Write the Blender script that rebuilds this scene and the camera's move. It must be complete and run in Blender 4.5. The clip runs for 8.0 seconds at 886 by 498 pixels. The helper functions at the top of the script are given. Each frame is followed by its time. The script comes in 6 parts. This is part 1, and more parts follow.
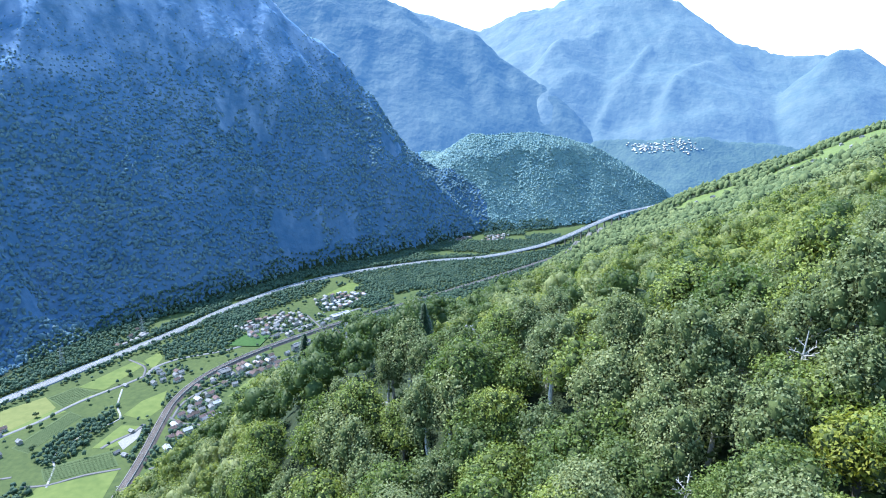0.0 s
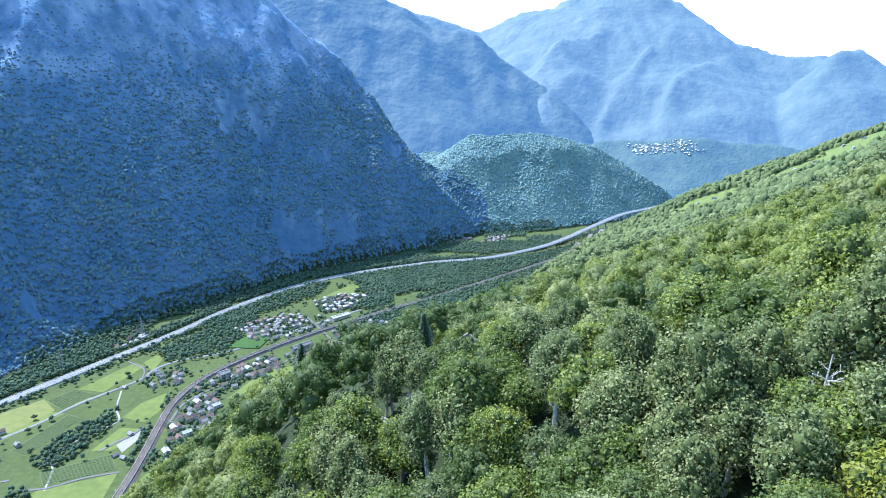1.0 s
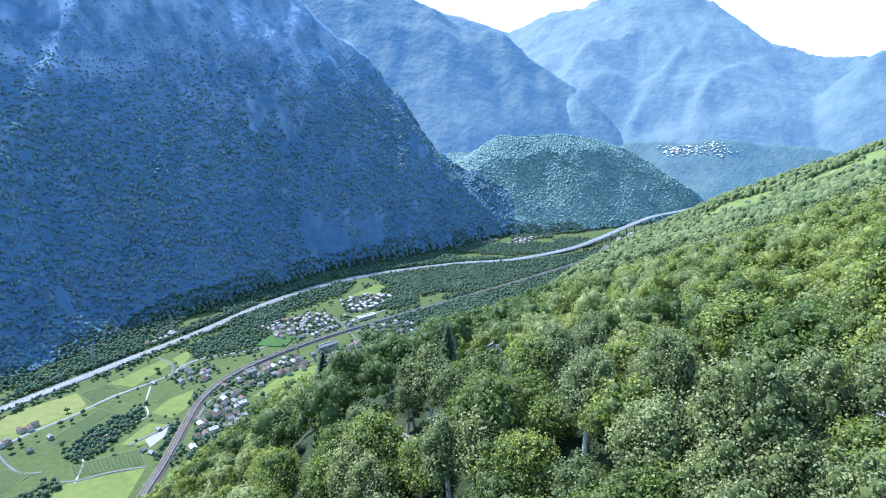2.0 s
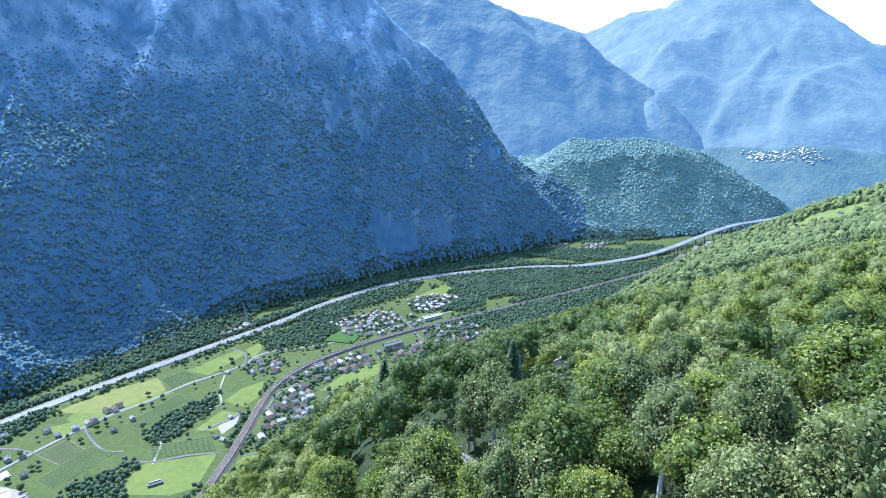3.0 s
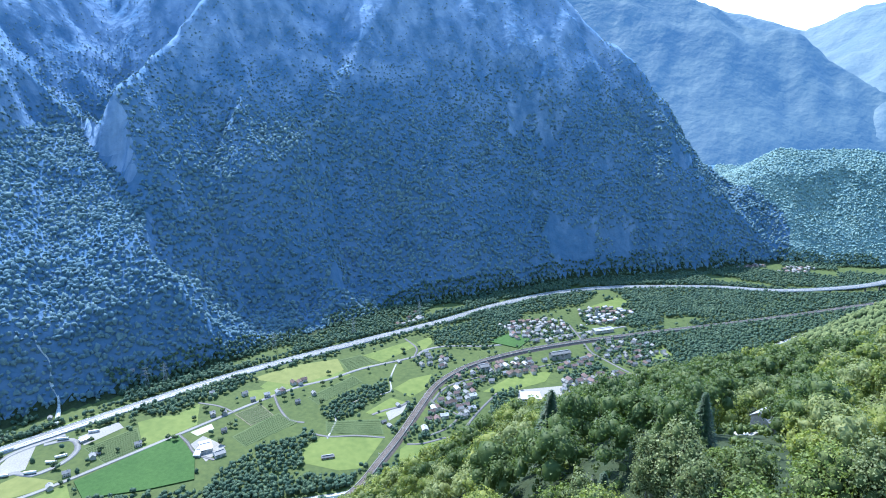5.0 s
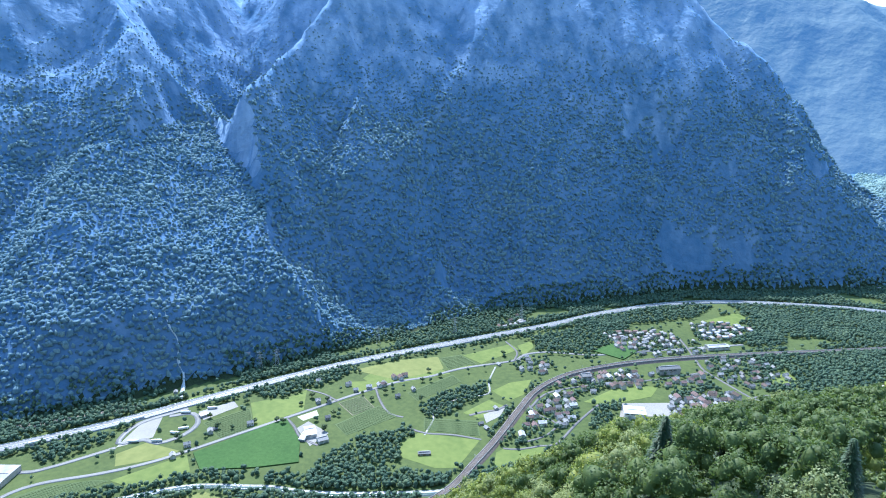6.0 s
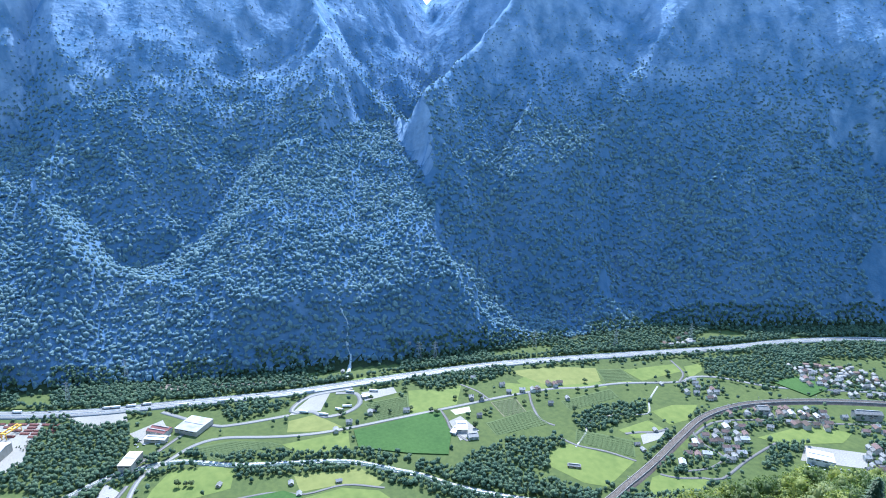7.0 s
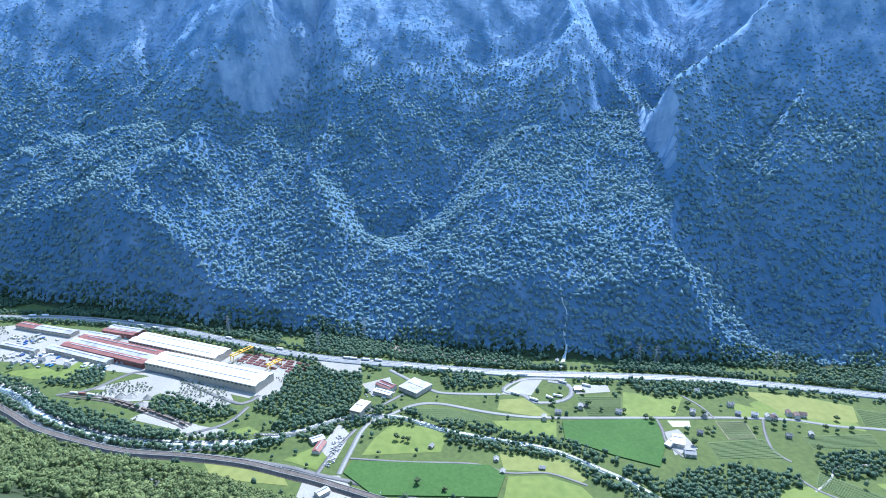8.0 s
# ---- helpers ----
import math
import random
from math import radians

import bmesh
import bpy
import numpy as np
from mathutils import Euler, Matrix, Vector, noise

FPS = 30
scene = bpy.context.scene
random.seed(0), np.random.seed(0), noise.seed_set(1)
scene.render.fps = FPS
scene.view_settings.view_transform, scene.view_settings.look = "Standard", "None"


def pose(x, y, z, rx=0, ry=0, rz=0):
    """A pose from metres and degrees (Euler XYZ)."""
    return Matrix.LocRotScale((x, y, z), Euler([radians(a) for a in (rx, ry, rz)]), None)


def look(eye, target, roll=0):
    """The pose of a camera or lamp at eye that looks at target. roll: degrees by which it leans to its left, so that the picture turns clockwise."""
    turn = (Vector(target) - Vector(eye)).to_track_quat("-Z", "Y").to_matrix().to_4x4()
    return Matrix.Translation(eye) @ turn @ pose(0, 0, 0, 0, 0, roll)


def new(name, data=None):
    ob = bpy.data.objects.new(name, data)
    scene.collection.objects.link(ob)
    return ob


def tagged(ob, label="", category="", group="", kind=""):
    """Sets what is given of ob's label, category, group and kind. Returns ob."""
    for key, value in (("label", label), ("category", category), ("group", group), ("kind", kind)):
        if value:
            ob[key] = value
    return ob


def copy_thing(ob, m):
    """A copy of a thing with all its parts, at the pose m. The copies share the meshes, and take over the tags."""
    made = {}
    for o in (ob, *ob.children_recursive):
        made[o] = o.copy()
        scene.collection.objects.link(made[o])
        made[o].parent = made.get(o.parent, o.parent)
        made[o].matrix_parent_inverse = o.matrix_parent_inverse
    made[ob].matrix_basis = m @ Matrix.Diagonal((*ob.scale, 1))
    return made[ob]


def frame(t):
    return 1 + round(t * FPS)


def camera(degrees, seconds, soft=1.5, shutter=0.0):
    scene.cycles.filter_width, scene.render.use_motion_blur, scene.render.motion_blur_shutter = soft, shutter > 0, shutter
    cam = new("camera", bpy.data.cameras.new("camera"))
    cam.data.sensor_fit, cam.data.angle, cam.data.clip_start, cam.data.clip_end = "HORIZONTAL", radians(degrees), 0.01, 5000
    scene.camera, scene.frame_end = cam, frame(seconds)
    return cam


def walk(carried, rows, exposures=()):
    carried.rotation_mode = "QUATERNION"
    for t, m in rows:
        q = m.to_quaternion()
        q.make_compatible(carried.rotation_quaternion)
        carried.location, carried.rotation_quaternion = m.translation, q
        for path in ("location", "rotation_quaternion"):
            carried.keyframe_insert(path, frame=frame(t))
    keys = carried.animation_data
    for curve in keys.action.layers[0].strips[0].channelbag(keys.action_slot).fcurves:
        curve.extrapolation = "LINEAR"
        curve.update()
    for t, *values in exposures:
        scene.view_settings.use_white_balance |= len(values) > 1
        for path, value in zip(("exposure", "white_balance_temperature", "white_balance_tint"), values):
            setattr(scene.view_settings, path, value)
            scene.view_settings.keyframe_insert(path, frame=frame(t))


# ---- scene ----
cam = camera(71.5, 8.0, soft=1.0)
PATH = [
    (0, pose(0.00, 0.00, 517.00, 75.16, 0, 0.00) @ pose(0, 0, 0, 0, 0, -0.40)),
    (0.5, pose(-0.04, 2.34, 517.39, 75.17, 0, -0.01) @ pose(0, 0, 0, 0, 0, -0.38)),
    (1, pose(0.07, 4.93, 517.74, 75.22, 0, 0.05) @ pose(0, 0, 0, 0, 0, -0.39)),
    (2.5, pose(0.23, 13.51, 518.80, 75.33, 0, 5.40) @ pose(0, 0, 0, 0, 0, -0.24)),
    (3, pose(-0.04, 16.45, 519.19, 75.41, 0, 9.11) @ pose(0, 0, 0, 0, 0, -0.15)),
    (3.5, pose(-0.56, 19.33, 519.60, 75.45, 0, 13.10) @ pose(0, 0, 0, 0, 0, -0.10)),
    (4, pose(-1.37, 22.10, 520.00, 75.53, 0, 17.18) @ pose(0, 0, 0, 0, 0, -0.07)),
    (4.5, pose(-2.48, 24.69, 520.38, 75.61, 0, 21.44) @ pose(0, 0, 0, 0, 0, -0.01)),
    (6, pose(-7.48, 30.85, 520.92, 75.74, 0, 35.67) @ pose(0, 0, 0, 0, 0, 0.14)),
    (6.5, pose(-9.58, 32.18, 520.72, 75.79, 0, 42.51) @ pose(0, 0, 0, 0, 0, 0.22)),
    (7, pose(-11.80, 33.06, 520.23, 75.84, 0, 51.16) @ pose(0, 0, 0, 0, 0, 0.44)),
    (7.5, pose(-14.04, 33.42, 519.34, 75.47, 0, 60.53) @ pose(0, 0, 0, 0, 0, 0.63)),
    (8, pose(-16.19, 33.23, 517.97, 74.55, 0, 72.58) @ pose(0, 0, 0, 0, 0, 0.84)),
]
walk(cam, PATH)

# ---- light: hazy summer afternoon, sun above the far valley wall ----
SUN_AZ, SUN_EL = 54.0, 53.0          # degrees to the left of +y, degrees above the horizon
world = bpy.data.worlds.new("sky")
scene.world = world
world.use_nodes = True
wn = world.node_tree
sky = wn.nodes.new("ShaderNodeTexSky")
sky.sky_type = "NISHITA"
sky.sun_disc = False
sky.sun_elevation = radians(SUN_EL)
sky.sun_rotation = radians(-SUN_AZ)
sky.altitude, sky.air_density, sky.dust_density, sky.ozone_density = 400, 2.0, 1.0, 4.0
wn.links.new(sky.outputs[0], wn.nodes["Background"].inputs[0])
wn.nodes["Background"].inputs[1].default_value = 0.15
sun_data = bpy.data.lights.new("sun", "SUN")
sun_data.energy, sun_data.angle, sun_data.color = 3.7, radians(0.6), (1.0, 0.95, 0.86)
sun = new("sun", sun_data)
away = Vector((-math.sin(radians(SUN_AZ)) * math.cos(radians(SUN_EL)), math.cos(radians(SUN_AZ)) * math.cos(radians(SUN_EL)), math.sin(radians(SUN_EL))))
sun.matrix_world = look(away * 2000 + Vector((0, 0, 500)), (0, 0, 500))
scene.view_settings.exposure = 1.5
scene.view_settings.use_white_balance = True
scene.view_settings.white_balance_temperature = 5380


# ---- materials ----
def material(name, low, high, scale=1.0, rough=0.8, bump=0.3, bump_scale=None, specular=0.3, coarse=None, coat=0.0,
             metal=0.0, vary=0.0, island=0.0, emit=None, ior=1.45, tint=None, through_light=0.0, detail=6.0):
    """A two-scale procedural surface: fine grain from low to high, large patches, bump, and variation per piece."""
    m = bpy.data.materials.new(name)
    m.use_nodes = True
    n, l = m.node_tree.nodes, m.node_tree.links
    p = n["Principled BSDF"]
    p.inputs["Roughness"].default_value = rough
    p.inputs["Specular IOR Level"].default_value = specular
    p.inputs["Metallic"].default_value = metal
    p.inputs["IOR"].default_value = ior
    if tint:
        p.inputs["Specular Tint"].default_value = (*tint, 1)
    p.inputs["Coat Weight"].default_value = coat
    geo = n.new("ShaderNodeNewGeometry")
    fine = n.new("ShaderNodeTexNoise")
    fine.inputs["Scale"].default_value, fine.inputs["Detail"].default_value = scale, detail
    l.new(geo.outputs["Position"], fine.inputs["Vector"])
    wide = n.new("ShaderNodeTexNoise")
    wide.inputs["Scale"].default_value, wide.inputs["Detail"].default_value = coarse or scale * 0.12, 3.0
    l.new(geo.outputs["Position"], wide.inputs["Vector"])
    both = n.new("ShaderNodeMath"); both.operation = "MULTIPLY_ADD"
    l.new(fine.outputs[0], both.inputs[0]); both.inputs[1].default_value = 0.6
    scaled = n.new("ShaderNodeMath"); scaled.operation = "MULTIPLY"
    l.new(wide.outputs[0], scaled.inputs[0]); scaled.inputs[1].default_value = 0.4
    l.new(scaled.outputs[0], both.inputs[2])
    ramp = n.new("ShaderNodeValToRGB")
    ramp.color_ramp.elements[0].position, ramp.color_ramp.elements[1].position = 0.34, 0.66
    ramp.color_ramp.elements[0].color, ramp.color_ramp.elements[1].color = (*low, 1), (*high, 1)
    l.new(both.outputs[0], ramp.inputs[0])
    colour = ramp.outputs[0]
    for amount, source in ((vary, "object"), (island, "island")):
        if amount:
            if source == "object":
                rnd = n.new("ShaderNodeObjectInfo").outputs["Random"]
            else:
                rnd = geo.outputs["Random Per Island"]
            span = n.new("ShaderNodeMapRange")
            span.inputs["To Min"].default_value, span.inputs["To Max"].default_value = 1 - amount, 1 + amount
            l.new(rnd, span.inputs["Value"])
            hsv = n.new("ShaderNodeHueSaturation")
            l.new(colour, hsv.inputs["Color"]); l.new(span.outputs[0], hsv.inputs["Value"])
            hue = n.new("ShaderNodeMapRange")
            hue.inputs["To Min"].default_value, hue.inputs["To Max"].default_value = 0.5 + amount * 0.05, 0.5 - amount * 0.06
            l.new(rnd, hue.inputs["Value"]); l.new(hue.outputs[0], hsv.inputs["Hue"])
            colour = hsv.outputs[0]
    l.new(colour, p.inputs["Base Color"])
    if bump:
        b = n.new("ShaderNodeBump")
        b.inputs["Strength"].default_value = min(bump, 1.0)
        b.inputs["Distance"].default_value = 0.5 / (bump_scale or scale)
        grain = n.new("ShaderNodeTexNoise")
        grain.inputs["Scale"].default_value, grain.inputs["Detail"].default_value = bump_scale or scale, detail
        l.new(geo.outputs["Position"], grain.inputs["Vector"])
        l.new(grain.outputs[0], b.inputs["Height"]); l.new(b.outputs[0], p.inputs["Normal"])
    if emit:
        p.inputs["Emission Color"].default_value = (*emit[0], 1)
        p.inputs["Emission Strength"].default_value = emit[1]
    if through_light:
        t = n.new("ShaderNodeBsdfTranslucent")
        bright = n.new("ShaderNodeHueSaturation")
        bright.inputs["Value"].default_value, bright.inputs["Saturation"].default_value = 2.0, 1.1
        l.new(colour, bright.inputs["Color"]); l.new(bright.outputs[0], t.inputs["Color"])
        mix = n.new("ShaderNodeMixShader"); mix.inputs[0].default_value = through_light
        l.new(p.outputs[0], mix.inputs[1]); l.new(t.outputs[0], mix.inputs[2])
        l.new(mix.outputs[0], n["Material Output"].inputs[0])
    return m


M_SOIL = material("forest_floor", (0.014, 0.024, 0.008), (0.034, 0.048, 0.018), 0.3, 0.9, 0.5)
M_GRASS = material("valley_grass", (0.04, 0.062, 0.015), (0.074, 0.098, 0.024), 0.12, 0.85, 0.4, 1.0, coarse=0.012)
# the strong blue specular tint puts far haze into the wall forest's colour
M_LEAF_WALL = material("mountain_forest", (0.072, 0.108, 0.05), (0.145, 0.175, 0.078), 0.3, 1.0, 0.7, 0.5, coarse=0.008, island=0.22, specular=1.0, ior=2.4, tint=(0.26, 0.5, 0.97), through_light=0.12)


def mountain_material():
    """Forest soil on the gentler ground, streaked grey gneiss on the steep faces; its growing share towards the heights
    paints in haze.
    """
    # blue specular tint again in place of haze, here on the bare mountain side
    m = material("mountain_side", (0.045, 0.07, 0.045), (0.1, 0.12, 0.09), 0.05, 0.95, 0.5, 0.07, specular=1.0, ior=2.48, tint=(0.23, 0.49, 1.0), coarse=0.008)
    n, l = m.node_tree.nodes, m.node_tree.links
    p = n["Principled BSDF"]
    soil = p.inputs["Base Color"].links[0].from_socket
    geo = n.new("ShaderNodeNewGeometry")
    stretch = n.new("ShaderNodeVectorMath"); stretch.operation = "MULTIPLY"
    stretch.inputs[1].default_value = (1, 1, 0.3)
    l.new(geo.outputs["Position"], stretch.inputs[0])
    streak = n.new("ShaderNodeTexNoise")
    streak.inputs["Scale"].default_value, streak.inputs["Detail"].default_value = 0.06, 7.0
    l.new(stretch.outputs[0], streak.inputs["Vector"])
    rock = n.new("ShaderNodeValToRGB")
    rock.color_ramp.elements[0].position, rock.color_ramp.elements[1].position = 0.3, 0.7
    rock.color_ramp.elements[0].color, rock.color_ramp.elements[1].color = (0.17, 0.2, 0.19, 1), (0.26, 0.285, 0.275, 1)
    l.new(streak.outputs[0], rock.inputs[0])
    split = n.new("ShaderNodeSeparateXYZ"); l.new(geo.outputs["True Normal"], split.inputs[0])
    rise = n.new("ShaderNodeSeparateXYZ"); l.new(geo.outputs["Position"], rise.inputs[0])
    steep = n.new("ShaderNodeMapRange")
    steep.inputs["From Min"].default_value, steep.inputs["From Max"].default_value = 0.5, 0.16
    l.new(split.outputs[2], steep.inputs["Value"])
    # paler with height: the upper wall's haze, put into the base colour
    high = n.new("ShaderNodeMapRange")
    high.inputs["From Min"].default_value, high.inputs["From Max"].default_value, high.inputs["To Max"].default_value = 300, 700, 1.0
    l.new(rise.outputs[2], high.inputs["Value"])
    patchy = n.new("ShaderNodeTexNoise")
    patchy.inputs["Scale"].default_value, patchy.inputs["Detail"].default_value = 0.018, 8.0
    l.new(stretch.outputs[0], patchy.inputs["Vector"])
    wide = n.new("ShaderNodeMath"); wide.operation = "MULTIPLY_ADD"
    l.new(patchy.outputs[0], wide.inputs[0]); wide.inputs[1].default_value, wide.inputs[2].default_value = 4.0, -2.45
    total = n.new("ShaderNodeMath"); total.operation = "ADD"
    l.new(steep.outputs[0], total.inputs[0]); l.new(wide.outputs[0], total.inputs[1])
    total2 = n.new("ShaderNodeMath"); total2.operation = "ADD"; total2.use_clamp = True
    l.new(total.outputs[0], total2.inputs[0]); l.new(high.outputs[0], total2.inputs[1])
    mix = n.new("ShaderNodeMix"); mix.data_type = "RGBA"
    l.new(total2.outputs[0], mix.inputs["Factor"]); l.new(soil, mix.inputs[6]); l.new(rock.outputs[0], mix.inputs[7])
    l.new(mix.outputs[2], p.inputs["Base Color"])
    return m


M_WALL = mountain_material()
M_BARK = material("bark", (0.08, 0.07, 0.055), (0.22, 0.2, 0.17), 3.0, 0.9, 0.6, 8.0)
# faint blue emission on these three is added as haze before the distance
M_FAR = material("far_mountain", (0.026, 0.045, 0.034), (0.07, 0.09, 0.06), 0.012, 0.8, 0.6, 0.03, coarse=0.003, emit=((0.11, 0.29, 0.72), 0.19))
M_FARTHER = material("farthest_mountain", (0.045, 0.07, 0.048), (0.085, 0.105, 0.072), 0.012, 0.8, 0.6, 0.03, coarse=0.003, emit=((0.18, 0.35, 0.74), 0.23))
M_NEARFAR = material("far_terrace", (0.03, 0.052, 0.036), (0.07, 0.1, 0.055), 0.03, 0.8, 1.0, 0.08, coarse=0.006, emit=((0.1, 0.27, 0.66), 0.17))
# lighter base and blue specular tint colour in the haze before the hill
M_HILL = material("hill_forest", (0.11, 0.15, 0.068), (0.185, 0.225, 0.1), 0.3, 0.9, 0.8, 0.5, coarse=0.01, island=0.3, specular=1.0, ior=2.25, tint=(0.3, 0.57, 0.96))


# ---- the shape of the land: heights in metres above the valley floor ----
def hashed(ix, iy, seed):
    h = (ix.astype(np.int64) * 374761393 + iy.astype(np.int64) * 668265263 + seed * 974711) & 0x7FFFFFFF
    h = ((h ^ (h >> 13)) * 1274126177) & 0x7FFFFFFF
    return ((h ^ (h >> 16)) & 0xFFFF) / 65535.0


def value_noise(x, y, seed=0):
    ix, iy = np.floor(x), np.floor(y)
    fx, fy = x - ix, y - iy
    fx, fy = fx * fx * (3 - 2 * fx), fy * fy * (3 - 2 * fy)
    a, b = hashed(ix, iy, seed), hashed(ix + 1, iy, seed)
    c, d = hashed(ix, iy + 1, seed), hashed(ix + 1, iy + 1, seed)
    return (a + (b - a) * fx) * (1 - fy) + (c + (d - c) * fx) * fy


def fractal(x, y, size, octaves=4, seed=0, ridged=False):
    total, gain, out = 0.0, 1.0, np.zeros_like(x)
    for k in range(octaves):
        v = value_noise(x / size + 17.3 * k, y / size - 9.1 * k, seed + k)
        if ridged:
            v = 1 - np.abs(2 * v - 1)
        out += gain * v
        total += gain
        gain *= 0.5
        size *= 0.5
    return out / total


def segments(points):
    return list(zip(points[:-1], points[1:]))


def ridge_height(x, y, points, k):
    """The height of slopes that fall by k from a crest line given as (x, y, z)."""
    best = np.full_like(x, -1e4)
    for (x0, y0, z0), (x1, y1, z1) in segments(points):
        dx, dy = x1 - x0, y1 - y0
        u = np.clip(((x - x0) * dx + (y - y0) * dy) / (dx * dx + dy * dy), 0, 1)
        dist = np.hypot(x - x0 - u * dx, y - y0 - u * dy)
        best = np.maximum(best, z0 + u * (z1 - z0) - k * dist)
    return best


def beside(x, y, points):
    """Signed distance to a line: positive on its right-hand side."""
    best, sign, firm = np.full_like(x, 1e9), np.ones_like(x), np.zeros_like(x)
    for (x0, y0), (x1, y1) in segments(points):
        dx, dy = x1 - x0, y1 - y0
        u = np.clip(((x - x0) * dx + (y - y0) * dy) / (dx * dx + dy * dy), 0, 1)
        dist = np.hypot(x - x0 - u * dx, y - y0 - u * dy)
        cross = ((x - x0) * dy - (y - y0) * dx) / math.hypot(dx, dy)
        # at a corner the segment that the point lies farther off decides the side
        take = (dist < best - 1e-5) | ((dist < best + 1e-5) & (np.abs(cross) > firm))
        sign = np.where(take, np.sign(cross), sign)
        firm = np.where(take, np.abs(cross), firm)
        best = np.minimum(best, dist)
    return best * np.where(sign == 0, 1, sign)


def soft_min(a, b, k):
    h = np.clip(0.5 + 0.5 * (b - a) / k, 0, 1)
    return b + (a - b) * h - k * h * (1 - h)


# foot of the slope on which the camera flies, from down-valley to up-valley
NEAR_FOOT = [(-2600, -2300), (-1500, -930), (-1180, -530), (-1010, -375), (-870, -190), (-790, -60), (-640, 130), (-480, 430),
             (-375, 640), (-250, 790), (-120, 980), (20, 1230), (150, 1480), (300, 1720), (560, 2020), (900, 2330), (1600, 3000), (3500, 5200)]
# foot of the wall across the valley
WALL_FOOT = [(-3600, -3200), (-2200, -1500), (-1636, -557), (-1469, -286), (-1302, -41), (-1195, 182), (-1075, 385), (-990, 588), (-900, 778),
             (-850, 972), (-738, 1264), (-560, 1470), (-413, 1680), (-190, 1860), (-30, 1985), (60, 2100), (140, 2165), (220, 2180), (420, 2240), (700, 2380), (1100, 2640), (1700, 3200), (3400, 5300)]
CRESTS = [
    [(75, 2250, 312), (24, 2240, 362), (-95, 2235, 448), (-262, 2235, 540)],
    [(-262, 2235, 540), (-436, 2238, 645), (-645, 2239, 850), (-900, 2250, 1090), (-1300, 2000, 1250), (-1750, 1900, 1400)],
    [(-1300, 2000, 1250), (-1370, 1400, 800), (-1346, 1162, 600), (-1300, 1010, 500)],
    [(-2300, 1200, 1350), (-2000, 1000, 950), (-1637, 913, 660), (-1453, 900, 565), (-1360, 920, 500)],
    [(-2300, 1200, 1350), (-2300, 600, 1250), (-2250, 200, 1100), (-2350, -200, 800), (-2106, -277, 604)],
    [(-2250, 200, 1100), (-1960, 300, 760), (-1780, 420, 560), (-1600, 520, 400)],
    [(-2300, -200, 800), (-2600, -900, 900), (-3200, -2300, 1000)],
    [(-1123, 1691, 588), (-1271, 1516, 724), (-1262, 1391, 606), (-1150, 1221, 470)],
    [(-986, 1823, 593), (-819, 1796, 404), (-728, 1672, 249)],
]
CREST_FALL = (1.7, 1.36, 1.35, 1.12, 1.2, 1.25, 1.15, 1.5, 1.5)
# wooded benches of the wall: distance along it, top of the cliff below, top of the bench, steepness of cliff and bench
BENCHES = [(-2600, 160, 260, 1.8, 1.1), (-1600, 180, 260, 1.9, 1.1), (-1271, 190, 330, 2.0, 0.9), (-1120, 230, 420, 2.2, 0.68), (-990, 250, 440, 2.2, 0.62), (-826, 90, 420, 1.7, 0.66), (-700, 60, 330, 1.5, 0.72),
           (-600, 50, 200, 1.5, 1.15), (-520, 12, 140, 1.1, 0.84), (-387, 12, 170, 1.0, 0.8), (-290, 60, 260, 1.1, 0.82), (-190, 130, 370, 1.5, 0.74), (-83, 130, 420, 1.6, 0.68), (4, 110, 450, 1.45, 0.66), (81, 120, 450, 1.45, 0.66),
           (160, 130, 270, 1.6, 0.68), (300, 250, 280, 1.75, 1.2), (345, 290, 310, 1.75, 1.2), (600, 330, 345, 1.8, 1.2), (900, 270, 285, 1.75, 1.2), (1200, 240, 285, 2.1, 0.95),
           (1600, 250, 300, 2.1, 0.9), (1800, 190, 330, 1.7, 0.85), (1900, 60, 330, 1.4, 0.78), (2100, 20, 330, 1.1, 0.75)]


def wall_profile(x, y, d):
    """The height of the wall at a distance d from its foot: a cliff, a wooded bench, then the upper cliff; and without that cliff."""
    along = 0.534 * x + 0.845 * y + 90 * (fractal(x, y, 160, 3, 35) - 0.5)
    table = np.array(BENCHES, float)
    z1, z2, k1, k2 = (np.interp(along, table[:, 0], table[:, i]) for i in (1, 2, 3, 4))
    z1 = z1 * (0.7 + 0.6 * fractal(x, y, 110, 3, 36))
    z2 = np.maximum(z2 + 110 * (fractal(x, y, 180, 3, 37) - 0.5), z1 + 4)
    d1 = z1 / k1
    d2 = d1 + (z2 - z1) / k2
    low = np.where(d < d1, d * k1, z1 + (d - d1) * k2)
    return np.where(d < d2, low, z2 + (d - d2) * 1.62), np.where(d < d2, low, z2 + (d - d2) * 0.25) * np.clip((z2 - z1) / 110, 0.2, 1)


HILL = [(107, 2498, 330), (390, 2571, 329), (661, 2618, 260), (769, 2520, 187), (864, 2420, 106)]


def on_hill(x, y):
    """Whether a place beyond the floor belongs to the round hill and not to the wall."""
    return (ridge_height(x, y, HILL, 0.62) > np.maximum(ridge_height(x, y, CRESTS[0], 1.7), ridge_height(x, y, CRESTS[1], 1.36)) + 12 + 50 * (fractal(x, y, 60, 3, 19) - 0.5)) & (x > -100) & (y > 2050)


